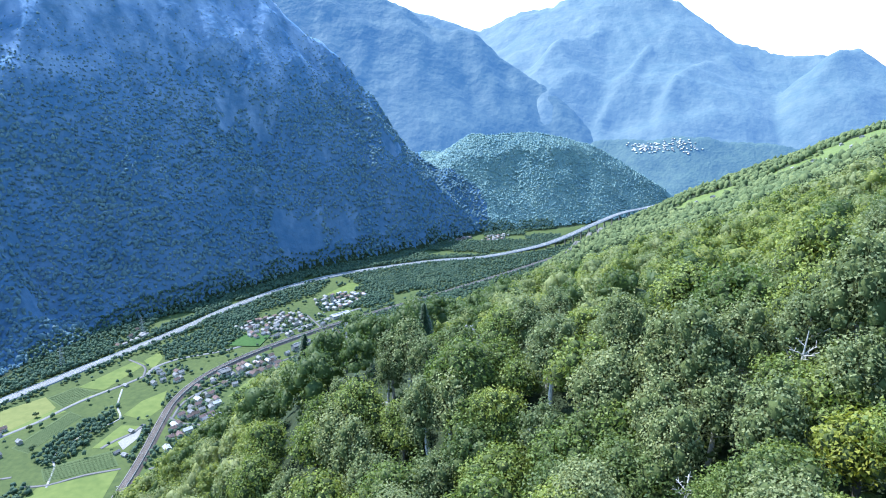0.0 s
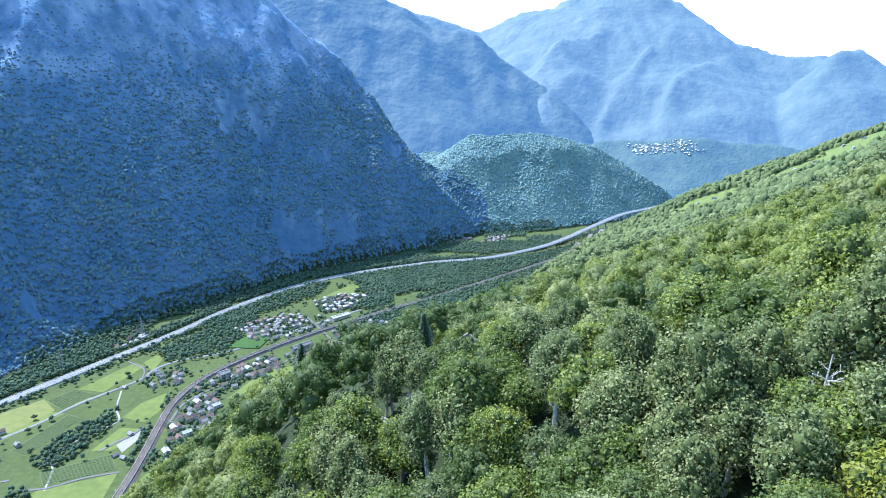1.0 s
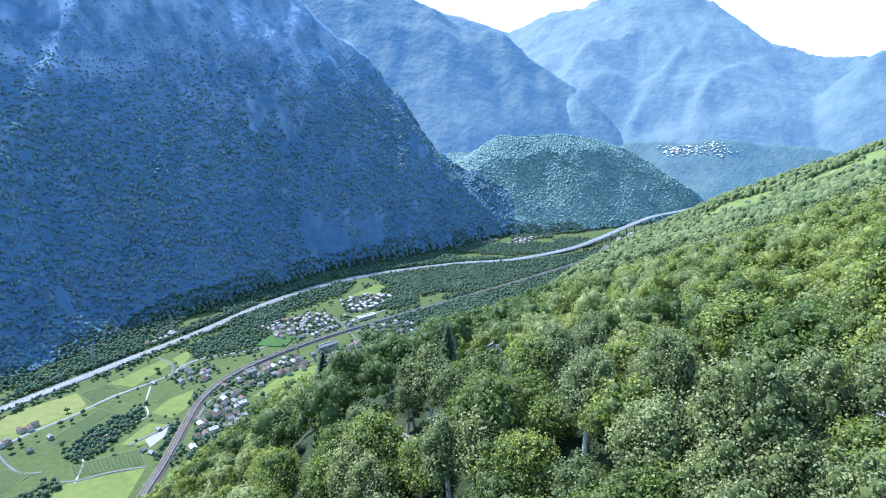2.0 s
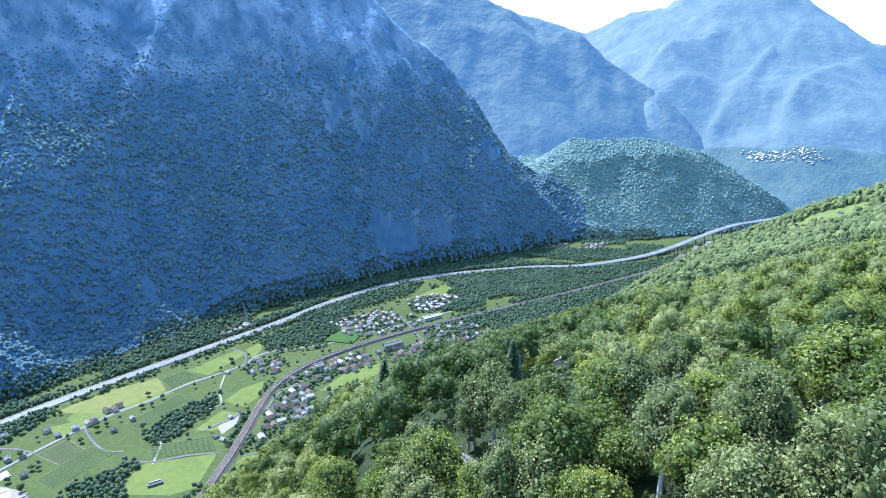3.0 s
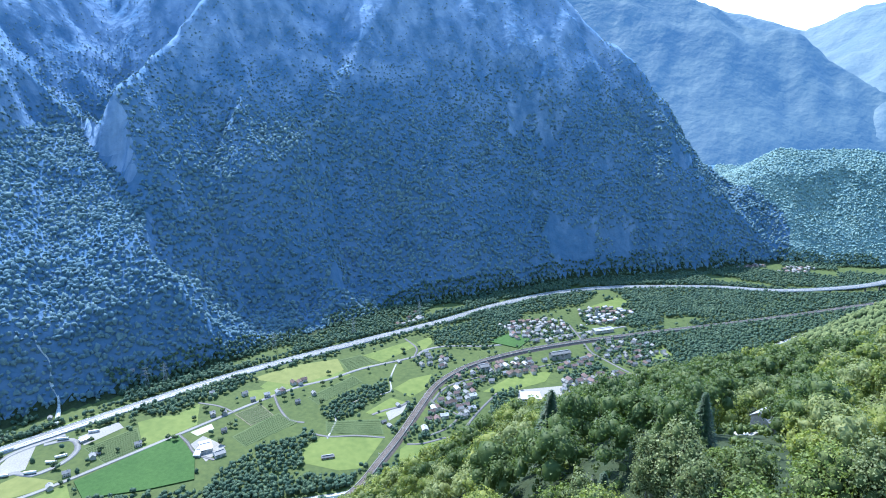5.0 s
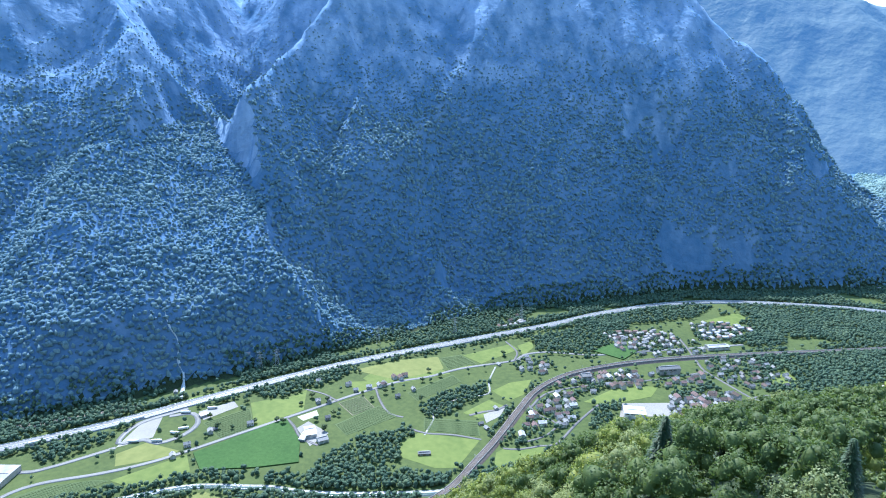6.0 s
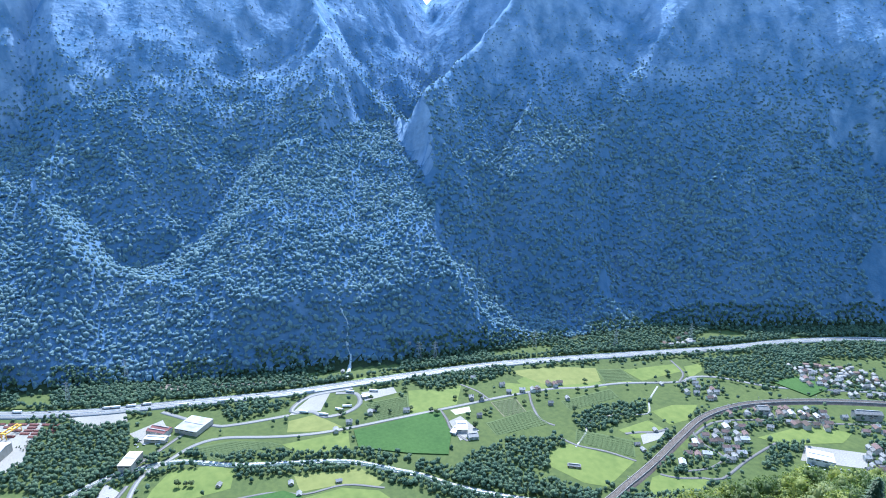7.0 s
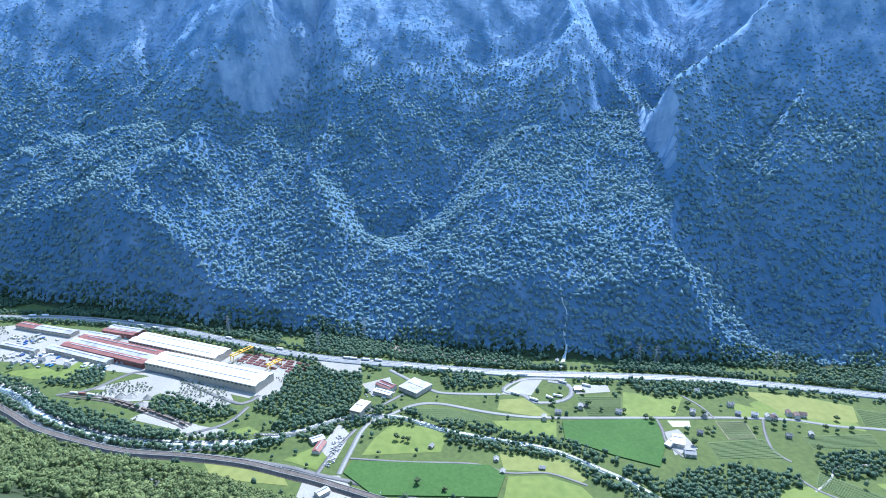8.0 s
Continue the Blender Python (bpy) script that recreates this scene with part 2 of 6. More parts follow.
def height(x, y):
    near_s = beside(x, y, NEAR_FOOT)
    wall_s = -beside(x, y, WALL_FOOT)
    # near slope: a tilted shoulder that breaks off towards the valley
    shoulder = 486.5 + 0.314 * x - 0.316 * y + 16 * (fractal(x, y, 140, 3, 5) - 0.5)
    shoulder = shoulder + 0.035 * np.clip(0.588 * x + 0.809 * y - 200, 0, 1500) * np.clip((x / np.maximum(y, 50) - 0.45) / 0.25, 0, 1)
    shoulder = shoulder - 7 * np.exp(-((x + 20) ** 2 + (y - 250) ** 2) / 2500)
    shoulder = np.where(shoulder > 750, 750 + 0.3 * (shoulder - 750), shoulder)
    steep = 0.76 + 0.1 * np.clip((y + 0.6 * x - 85) / 110, 0, 1) * np.clip((700 - y) / 300, 0, 1)
    side = np.maximum(near_s, 0) * steep + 26 * (fractal(x, y, 120, 3, 9) - 0.5) * np.clip(near_s / 80, 0, 1)
    near = soft_min(shoulder, side, 26)
    near = near + 17 * np.exp(-((x + 40) ** 2 + (y - 145) ** 2) / 2900)          # the brow before the slope breaks off
    near = near + 50 * np.exp(-((x - 640) ** 2 + (y - 1420) ** 2) / 72000) * np.clip(near_s / 120, 0, 1)          # far shoulder with the pastures
    # opposite wall: steep crests with ribs and gullies, behind cliffs and wooded benches
    inside = np.clip(wall_s / 140, 0, 1)
    along = 0.534 * x + 0.845 * y + 60 * (fractal(x, y, 200, 2, 28) - 0.5)
    ribs = fractal(along, wall_s * 0.22, 150, 4, 23, True) - 0.55
    crags = fractal(x, y, 75, 3, 27, True) - 0.55
    wall = np.full_like(x, -1e4)
    for k, crest in zip(CREST_FALL, CRESTS):
        wall = np.maximum(wall, ridge_height(x, y, crest, k))
    wall = wall + inside * (95 * (fractal(x, y, 420, 3, 21, True) - 0.55) + 42 * ribs + 30 * crags)
    hill = ridge_height(x, y, HILL, 0.62) + (fractal(x, y, 170, 4, 29) - 0.5) * 46 * inside
    cut = np.clip(wall_s, 0, None)
    slope, bench = wall_profile(x, y, cut)
    relief = inside * (38 * ribs + 22 * crags) * np.clip(cut / 90, 0, 1)
    slope, bench = slope + relief, bench + relief
    foot = cut * (0.9 + 0.5 * fractal(x, y, 150, 3, 33))
    wall = np.minimum(np.maximum(wall, np.maximum(bench * np.clip((1500 - y) / 300, 0, 1), 0.3 * cut)), slope)
    wall = np.where(y > 2000, np.maximum(wall, np.minimum(hill, foot)), wall)
    return np.maximum(np.maximum(near, wall), 0.0)


def steps(*spans):
    out = []
    for a, b, d in spans:
        out += list(np.arange(a, b, d))
    return np.array(out + [spans[-1][1]], float)


def part(name, bm, mat, parent=None, label=""):
    """One mesh object from a bmesh, under a thing if one is given."""
    me = bpy.data.meshes.new(name)
    bm.to_mesh(me)
    bm.free()
    me.materials.append(mat)
    ob = new(name, me)
    ob.parent = parent
    return tagged(ob, label)


def mesh_of(name, verts, faces, mat, smooth=False):
    me = bpy.data.meshes.new(name)
    verts, faces = np.asarray(verts, np.float32), np.asarray(faces, np.int32)
    me.vertices.add(len(verts))
    me.vertices.foreach_set("co", verts.ravel())
    n = faces.shape[1]
    me.loops.add(faces.size)
    me.loops.foreach_set("vertex_index", faces.ravel())
    me.polygons.add(len(faces))
    me.polygons.foreach_set("loop_start", np.arange(0, faces.size, n, dtype=np.int32))
    if smooth:
        me.polygons.foreach_set("use_smooth", np.ones(len(faces), bool))
    if mat:
        me.materials.append(mat)
    me.update(calc_edges=True)
    return me


def grid_mesh(name, X, Y, Z, mat, smooth=True):
    r, c = X.shape
    i = np.arange(r * c).reshape(r, c)
    f = np.stack([i[:-1, :-1], i[:-1, 1:], i[1:, 1:], i[1:, :-1]], -1).reshape(-1, 4)
    return mesh_of(name, np.stack([X, Y, Z], -1).reshape(-1, 3), f, mat, smooth), f


gx = steps((-9000, -2600, 400), (-2600, -1800, 18), (-1800, 500, 10.5), (500, 1100, 18), (1100, 2200, 60), (2200, 9000, 400))
gy = steps((-9000, -1600, 400), (-1600, -600, 24), (-600, 1500, 10.5), (1500, 2800, 13), (2800, 3400, 60), (3400, 9000, 400))
GX, GY = np.meshgrid(gx, gy)
GZ = height(GX, GY)
GZ = GZ * (1 - np.clip((GX - 1050) / 200, 0, 1) * np.clip((GY - 2300) / 300, 0, 1))      # the gorge opens out behind the spur
ground_mesh, gf = grid_mesh("ground", GX, GY, GZ, M_GRASS)
ground_mesh.materials.append(M_SOIL)
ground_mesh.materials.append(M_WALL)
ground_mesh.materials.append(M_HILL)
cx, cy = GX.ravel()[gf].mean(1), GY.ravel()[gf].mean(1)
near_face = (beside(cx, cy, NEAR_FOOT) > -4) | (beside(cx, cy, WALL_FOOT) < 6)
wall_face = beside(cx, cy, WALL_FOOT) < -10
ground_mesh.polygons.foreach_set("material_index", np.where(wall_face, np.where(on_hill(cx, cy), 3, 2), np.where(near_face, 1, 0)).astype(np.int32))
ground = tagged(new("ground", ground_mesh), "grassy valley floor between steep forested mountain sides", "ground", kind="structure")


# ---- far mountains beyond the bend of the valley ----
def far_height(X, Y, crest, slope, seed, rough, spurs):
    Z = ridge_height(X, Y, crest, slope)
    for spur in spurs:
        Z = np.maximum(Z, ridge_height(X, Y, spur, slope * 1.25))
    return np.maximum(Z + rough * (fractal(X, Y, 420, 6, seed, True) - 0.62), -60)


def far_mountain(name, crest, slope, x0, x1, y0, y1, step, seed, mat, label, rough=130, spurs=()):
    X, Y = np.meshgrid(np.arange(x0, x1, step), np.arange(y0, y1, step))
    X, Y = X.astype(float), Y.astype(float)
    Z = far_height(X, Y, crest, slope, seed, rough, spurs)
    me, _ = grid_mesh(name, X, Y, Z, mat)
    return tagged(new(name, me), label, "mountain", kind="structure")


SPURS = [
    [(1113, 4150, 838), (946, 4050, 818), (709, 3900, 776), (572, 3750, 632), (568, 3600, 520), (591, 3480, 399)],
    [(1465, 4000, 745), (1247, 3899, 763), (1077, 3700, 612), (973, 3550, 472), (848, 3400, 356)],
    [(1770, 3900, 711), (1524, 3750, 679), (1345, 3600, 583), (1222, 3450, 471)],
    [(2347, 3600, 676), (2145, 3500, 664), (2012, 3400, 539), (1914, 3250, 369)],
]
TERRACE = [(760, 3080, 250), (950, 2990, 275), (1180, 2880, 280), (1420, 2760, 262), (1600, 2650, 235)]
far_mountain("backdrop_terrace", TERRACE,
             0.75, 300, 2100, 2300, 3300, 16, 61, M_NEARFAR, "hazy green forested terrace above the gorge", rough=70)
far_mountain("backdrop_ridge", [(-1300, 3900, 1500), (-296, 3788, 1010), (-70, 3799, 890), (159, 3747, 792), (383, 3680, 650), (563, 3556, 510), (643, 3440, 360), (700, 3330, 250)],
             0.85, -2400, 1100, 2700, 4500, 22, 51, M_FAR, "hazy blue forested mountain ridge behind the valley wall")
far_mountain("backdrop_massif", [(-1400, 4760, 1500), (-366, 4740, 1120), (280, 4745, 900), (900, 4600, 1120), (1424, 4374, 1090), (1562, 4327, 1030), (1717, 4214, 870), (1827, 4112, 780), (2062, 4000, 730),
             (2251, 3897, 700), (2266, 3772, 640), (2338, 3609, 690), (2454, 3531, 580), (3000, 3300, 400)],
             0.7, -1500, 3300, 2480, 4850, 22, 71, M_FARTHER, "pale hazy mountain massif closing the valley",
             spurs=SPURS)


# ---- forests ----
def ball(subdivisions):
    bm = bmesh.new()
    bmesh.ops.create_icosphere(bm, subdivisions=subdivisions, radius=1)
    bm.verts.ensure_lookup_table()
    v = np.array([p.co for p in bm.verts], float)
    f = np.array([[p.index for p in q.verts] for q in bm.faces], int)
    bm.free()
    return v, f


def dome(shape, low):
    """A ball without its hidden underside."""
    v, f = shape
    return v, f[v[f][:, :, 2].mean(1) > low]


BALL0, BALL1 = dome(ball(1), -0.25), dome(ball(1), -0.6)
rng = np.random.default_rng(7)


def crown_points(x, y, z, radius, tall, shape, lump):
    v, f = shape
    n, k = len(x), len(v)
    turn = rng.uniform(0, 6.283, n)
    c, s = np.cos(turn)[:, None], np.sin(turn)[:, None]
    wob = 1 + lump * rng.normal(size=(n, k))
    vx, vy = v[None, :, 0] * c - v[None, :, 1] * s, v[None, :, 0] * s + v[None, :, 1] * c
    P = np.stack([x[:, None] + radius[:, None] * vx * wob, y[:, None] + radius[:, None] * vy * wob,
                  z[:, None] + tall[:, None] * v[None, :, 2] * wob], -1).reshape(-1, 3)
    F = (f[None] + (np.arange(n) * k)[:, None, None]).reshape(-1, 3)
    return P, F


def crowns(name, x, y, z, radius, tall, shape, mat, lump=0.25, smooth=True):
    """Many tree crowns as one mesh of uneven lumps."""
    P, F = crown_points(x, y, z, radius, tall, shape, lump)
    return new(name, mesh_of(name, P, F, mat, smooth))


def scatter(x0, x1, y0, y1, gap):
    X, Y = np.meshgrid(np.arange(x0, x1, gap), np.arange(y0, y1, gap))
    X = X.ravel() + rng.uniform(-0.48, 0.48, X.size) * gap
    Y = Y.ravel() + rng.uniform(-0.48, 0.48, Y.size) * gap
    return X, Y


def steepness(x, y):
    e = 6.0
    return np.hypot(height(x + e, y) - height(x - e, y), height(x, y + e) - height(x, y - e)) / (2 * e)


# opposite wall; the round hill beyond it has smaller crowns
X, Y = scatter(-2350, 300, -750, 2800, 7.6)
hx, hy = scatter(-120, 960, 2050, 2900, 6.2)
X, Y, hill = np.concatenate([X, hx]), np.concatenate([Y, hy]), np.concatenate([np.zeros(len(X), bool), np.ones(len(hx), bool)])
keep = (beside(X, Y, WALL_FOOT) < -4) & (np.hypot(X, Y) < np.where(hill, 3000, 2820)) & (on_hill(X, Y) == hill)
X, Y, hill = X[keep], Y[keep], hill[keep]
Z = height(X, Y)
bare = steepness(X, Y) + 1.8 * (fractal(X, Y, 90, 4, 66) - 0.5) > np.where(Y > 1150, 2.35, 2.6)
keep = (Z < 880) & (Z > 1) & (~bare | hill) & (rng.random(len(X)) < 1.15 - 1.0 * np.clip((Z - 440) / 280, 0, 1))
X, Y, Z, hill = X[keep], Y[keep], Z[keep], hill[keep]
away_x, away_y = X / np.hypot(X, Y) * 12, Y / np.hypot(X, Y) * 12
keep = (height(X + away_x, Y + away_y) > Z - 15) | hill          # not on the hidden backs of the ridges
X, Y, Z, hill = X[keep], Y[keep], Z[keep], hill[keep]
r = rng.uniform(3.0, 5.8, len(X)) * (0.75 + 0.5 * fractal(X, Y, 60, 2, 12)) * np.where(hill, 0.85, 1.0 - 0.5 * np.clip((Z - 380) / 250, 0, 1))
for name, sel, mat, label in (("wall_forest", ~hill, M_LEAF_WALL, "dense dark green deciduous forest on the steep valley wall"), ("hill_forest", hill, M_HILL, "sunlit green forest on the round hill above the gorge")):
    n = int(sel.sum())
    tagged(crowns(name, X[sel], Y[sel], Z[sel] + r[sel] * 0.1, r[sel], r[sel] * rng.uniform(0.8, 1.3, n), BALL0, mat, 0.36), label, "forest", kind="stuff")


# ---- valley floor: materials ----
M_ROAD = material("asphalt", (0.08, 0.08, 0.08), (0.135, 0.13, 0.127), 0.4, 0.55, 0.2, 3.0, coarse=0.03)
M_CONCRETE = material("motorway_concrete", (0.125, 0.125, 0.124), (0.2, 0.198, 0.194), 0.5, 0.5, 0.2, 3.0, coarse=0.02)
M_LINE = material("road_paint", (0.7, 0.7, 0.68), (0.8, 0.8, 0.78), 2.0, 0.5, 0.0)
M_GRAVEL = material("river_gravel", (0.15, 0.15, 0.14), (0.42, 0.41, 0.385), 0.6, 0.85, 0.6, 1.2, coarse=0.03)
M_YARD = material("yard", (0.18, 0.17, 0.15), (0.29, 0.275, 0.25), 0.5, 0.85, 0.3, 1.0, coarse=0.015)
M_WATER = material("river_water", (0.05, 0.075, 0.07), (0.09, 0.12, 0.11), 0.2, 0.12, 0.35, 0.8, specular=0.5)
M_FOAM = material("white_water", (0.16, 0.19, 0.19), (0.62, 0.64, 0.64), 0.5, 0.4, 0.5, 0.8)
M_BALLAST = material("ballast", (0.07, 0.055, 0.045), (0.16, 0.13, 0.11), 0.5, 0.9, 0.6, 2.0)
M_RAIL = material("rail_steel", (0.2, 0.17, 0.15), (0.35, 0.32, 0.3), 1.0, 0.35, 0.1, metal=0.8)
M_STEEL = material("galvanised_steel", (0.3, 0.31, 0.32), (0.45, 0.46, 0.47), 0.8, 0.45, 0.1, metal=0.6)
M_CRANE = material("crane_paint", (0.65, 0.36, 0.05), (0.78, 0.48, 0.08), 0.5, 0.5, 0.1)
M_WHITE_ROOF = material("white_sheet_roof", (0.45, 0.45, 0.44), (0.62, 0.62, 0.6), 0.05, 0.45, 0.15, 0.4, coarse=0.01)
M_BROWN_ROOF = material("red_brown_sheet_roof", (0.13, 0.05, 0.045), (0.24, 0.1, 0.085), 0.1, 0.6, 0.2, 0.5, coarse=0.02)
M_GREY_ROOF = material("grey_sheet_roof", (0.2, 0.2, 0.21), (0.4, 0.4, 0.41), 0.08, 0.5, 0.2, 0.5, coarse=0.02, vary=0.15)
M_TILE = material("clay_tile_roof", (0.085, 0.062, 0.054), (0.165, 0.115, 0.098), 0.6, 0.85, 0.4, 3.0, vary=0.35)
M_SLATE = material("stone_slab_roof", (0.11, 0.11, 0.11), (0.27, 0.265, 0.26), 0.6, 0.7, 0.4, 2.0, vary=0.3)
M_PLASTER = material("house_plaster", (0.36, 0.33, 0.29), (0.6, 0.57, 0.52), 0.3, 0.85, 0.1, 2.0, vary=0.18)
M_STONE = material("rubble_wall", (0.2, 0.19, 0.17), (0.42, 0.4, 0.37), 1.2, 0.9, 0.6, 3.0)
M_BEIGE = material("beige_cladding", (0.36, 0.31, 0.25), (0.5, 0.44, 0.37), 0.2, 0.6, 0.1)
M_GLASS = material("window_glass", (0.02, 0.025, 0.03), (0.05, 0.06, 0.07), 0.5, 0.08, 0.0, specular=0.8)
M_WOOD = material("weathered_wood", (0.1, 0.065, 0.04), (0.24, 0.17, 0.11), 1.0, 0.8, 0.4, 4.0)
# a weaker blue specular tint stands in for haze over the valley woods
M_TREE = material("valley_tree_leaves", (0.05, 0.08, 0.026), (0.11, 0.138, 0.046), 0.7, 0.9, 1.0, 0.9, coarse=0.02, island=0.3, vary=0.25, specular=0.6, ior=1.6, tint=(0.25, 0.55, 1.0))
CROPS = {
    "meadow": material("meadow_grass", (0.078, 0.112, 0.02), (0.128, 0.158, 0.034), 0.08, 0.8, 0.3, 1.0, coarse=0.015),
    "mown": material("mown_hay_meadow", (0.112, 0.128, 0.03), (0.16, 0.17, 0.046), 0.08, 0.8, 0.3, 1.0, coarse=0.015),
    "maize": material("maize_crop", (0.028, 0.07, 0.014), (0.048, 0.1, 0.022), 0.2, 0.9, 0.5, 0.8, coarse=0.01),
    "vine": material("vineyard_green", (0.05, 0.078, 0.024), (0.08, 0.108, 0.036), 0.25, 0.8, 0.6, 0.5, coarse=0.02),
    "tilled": material("tilled_soil", (0.09, 0.09, 0.055), (0.16, 0.15, 0.09), 0.15, 0.9, 0.5, 0.6, coarse=0.02),
    "straw": material("straw_stubble", (0.3, 0.3, 0.2), (0.38, 0.38, 0.27), 0.1, 0.85, 0.3, 1.0, coarse=0.02),
}


# ---- helpers for shapes laid on the floor ----
def smooth_line(points, gap=12.0):
    """A curve through the points, in even small steps."""
    p = [Vector((q[0], q[1], q[2] if len(q) > 2 else 0.0)) for q in points]
    p = [p[0] * 2 - p[1]] + p + [p[-1] * 2 - p[-2]]
    out = []
    for i in range(1, len(p) - 2):
        n = max(1, int((p[i + 1] - p[i]).length / gap))
        for k in range(n):
            t = k / n
            out.append(0.5 * (2 * p[i] + (p[i + 1] - p[i - 1]) * t + (2 * p[i - 1] - 5 * p[i] + 4 * p[i + 1] - p[i + 2]) * t * t
                              + (3 * p[i] - p[i - 1] - 3 * p[i + 1] + p[i + 2]) * t ** 3))
    return out + [p[-2]]


def strip(name, points, width, z, mat, depth=0.25, offset=0.0, gap=12.0, bank=0.0):
    """A raised band along a line: a top and two flanks; bank widens the flanks' foot."""
    line = smooth_line(points, gap)
    v, f = [], []
    for i, p in enumerate(line):
        d = (line[min(i + 1, len(line) - 1)] - line[max(i - 1, 0)]).normalized()
        s = Vector((d.y, -d.x, 0)).normalized()
        w = width[i * len(width) // len(line)] if isinstance(width, list) else width
        c = p + s * offset
        a, b = c - s * w / 2, c + s * w / 2
        v += [(a - s * bank) + Vector((0, 0, z - depth)), a + Vector((0, 0, z)), b + Vector((0, 0, z)), (b + s * bank) + Vector((0, 0, z - depth))]
        if i:
            k = 4 * i
            f += [(k - 4 + j, k - 3 + j, k + 1 + j, k + j) for j in range(3)]
    ob = new(name, mesh_of(name, [tuple(q) for q in v], f, mat))
    return ob


def patch(name, points, z, mat, depth=0.4):
    """A flat plot with the given outline, standing a little above the floor."""
    bm = bmesh.new()
    vs = [bm.verts.new((x, y, z)) for x, y in points]
    face = bm.faces.new(vs)
    if face.normal.z < 0 or face.calc_area() and (face.normal_update() or face.normal.z < 0):
        face.normal_flip()
    ext = bmesh.ops.extrude_face_region(bm, geom=[face])
    for q in ext["geom"]:
        if isinstance(q, bmesh.types.BMVert):
            q.co.z -= depth
    bmesh.ops.recalc_face_normals(bm, faces=bm.faces)
    return part(name, bm, mat)


def box(bm, x0, x1, y0, y1, z0, z1, bevel=0.0):
    m = Matrix.Translation(((x0 + x1) / 2, (y0 + y1) / 2, (z0 + z1) / 2)) @ Matrix.Diagonal((x1 - x0, y1 - y0, z1 - z0, 1))
    made = bmesh.ops.create_cube(bm, size=1, matrix=m)
    if bevel:
        edges = list({e for q in made["verts"] for e in q.link_edges})
        bmesh.ops.bevel(bm, geom=edges, offset=bevel, segments=1, affect="EDGES")
    return bm


def boxes(*spans):
    bm = bmesh.new()
    for s in spans:
        box(bm, *s)
    return bm


# ---- motorway ----
HWY = [(-1900, -1300), (-1650, -880), (-1506, -516), (-1471, -398), (-1414, -276), (-1339, -155), (-1247, -39), (-1159, 67), (-1095, 168), (-1048, 267), (-1001, 363), (-958, 458),
       (-924, 555), (-890, 652), (-855, 746), (-816, 837), (-760, 945), (-699, 1055), (-587, 1256), (-520, 1400), (-430, 1541), (-330, 1645), (-234, 1709),
       (-141, 1757), (-15, 1808, 1), (133, 1834, 5), (302, 1915, 15), (409, 2001, 25), (531, 2121, 40), (664, 2243, 55), (790, 2308, 65), (928, 2391, 75), (1200, 2540, 90)]
tagged(strip("motorway", HWY, 22.0, 1.2, M_CONCRETE, 1.2, bank=1.0), "pale concrete four-lane motorway running along the valley wall", "road", kind="structure")
tagged(strip("motorway_median", HWY, 1.6, 1.9, M_STEEL, 0.65, gap=14), "grey guard rail in the middle of the motorway", "trim", kind="structure")
for o in (-10.7, 10.7):
    tagged(strip("motorway_rail", HWY, 0.35, 2.1, M_STEEL, 0.85, offset=o, gap=14), "grey steel guard rail along the motorway's edge", "trim", kind="structure")
for o in (-9.2, -1.6, 1.6, 9.2):
    tagged(strip("motorway_line", HWY, 0.35, 1.23, M_LINE, 0.02, offset=o, gap=14), "white edge line on the motorway", "road marking", kind="structure")
hw = smooth_line(HWY, 12)


def hwy_pose(i, offset, back=False):
    a, b = hw[i], hw[i + 1]
    d = (b - a).normalized()
    s = Vector((d.y, -d.x, 0)).normalized()
    c = a + s * offset
    ang = math.degrees(math.atan2(d.y, d.x)) + (180 if back else 0)
    return pose(c.x, c.y, c.z + 1.22, 0, 0, ang)


# viaduct piers where the motorway leaves the floor
for k in range(0, len(hw) - 1, 4):
    p = hw[k]
    if p.z > 6:
        h0 = float(height(np.array([p.x]), np.array([p.y]))[0])
        if p.z - h0 > 5:
            pier = tagged(new("viaduct_pier"), "tall pale concrete pier carrying the motorway viaduct", "pier", group="viaduct piers")
            pier.location = (p.x, p.y, h0 - 1)
            top = p.z - h0 + 1
            part("shaft", boxes((-1.5, 1.5, -5, 5, 0, top - 1.5, 0.3)), M_CONCRETE, pier)
            part("pier_cap", boxes((-2, 2, -9, 9, top - 1.6, top + 0.2, 0.3)), M_CONCRETE, pier)

# ---- railway ----
RAIL = [(-1500, -930), (-1250, -640), (-1102, -420), (-1045, -360), (-982, -306), (-929, -241), (-878, -166), (-842, -81), (-804, -5), (-768, 46), (-737, 88), (-703, 128), (-640, 205), (-545, 340), (-462, 490),
        (-424, 610), (-428, 702), (-436, 778), (-452, 880), (-459, 945), (-450, 1011), (-424, 1075), (-365, 1161), (-289, 1245), (-217, 1312), (-107, 1410), (14, 1516), (170, 1660), (420, 1900), (760, 2190)]
EMB = 4.0
tagged(strip("railway_embankment", RAIL, 9.6, EMB, M_BALLAST, EMB, bank=4), "brown ballast railway embankment curving through the valley", "railway", kind="structure")
for o in (-2.7, -1.2, 1.2, 2.7):
    tagged(strip("rail", RAIL, 0.22, EMB + 0.25, M_RAIL, 0.22, offset=o, gap=14), "rusty steel rail of the double-track railway", "rail", kind="structure")
for o in (-4.6, 4.6):
    tagged(strip("railway_parapet", RAIL, 0.5, EMB + 0.9, M_STONE, 0.95, offset=o, gap=14), "low stone parapet beside the railway track", "trim", kind="structure")
rl = smooth_line(RAIL, 48)


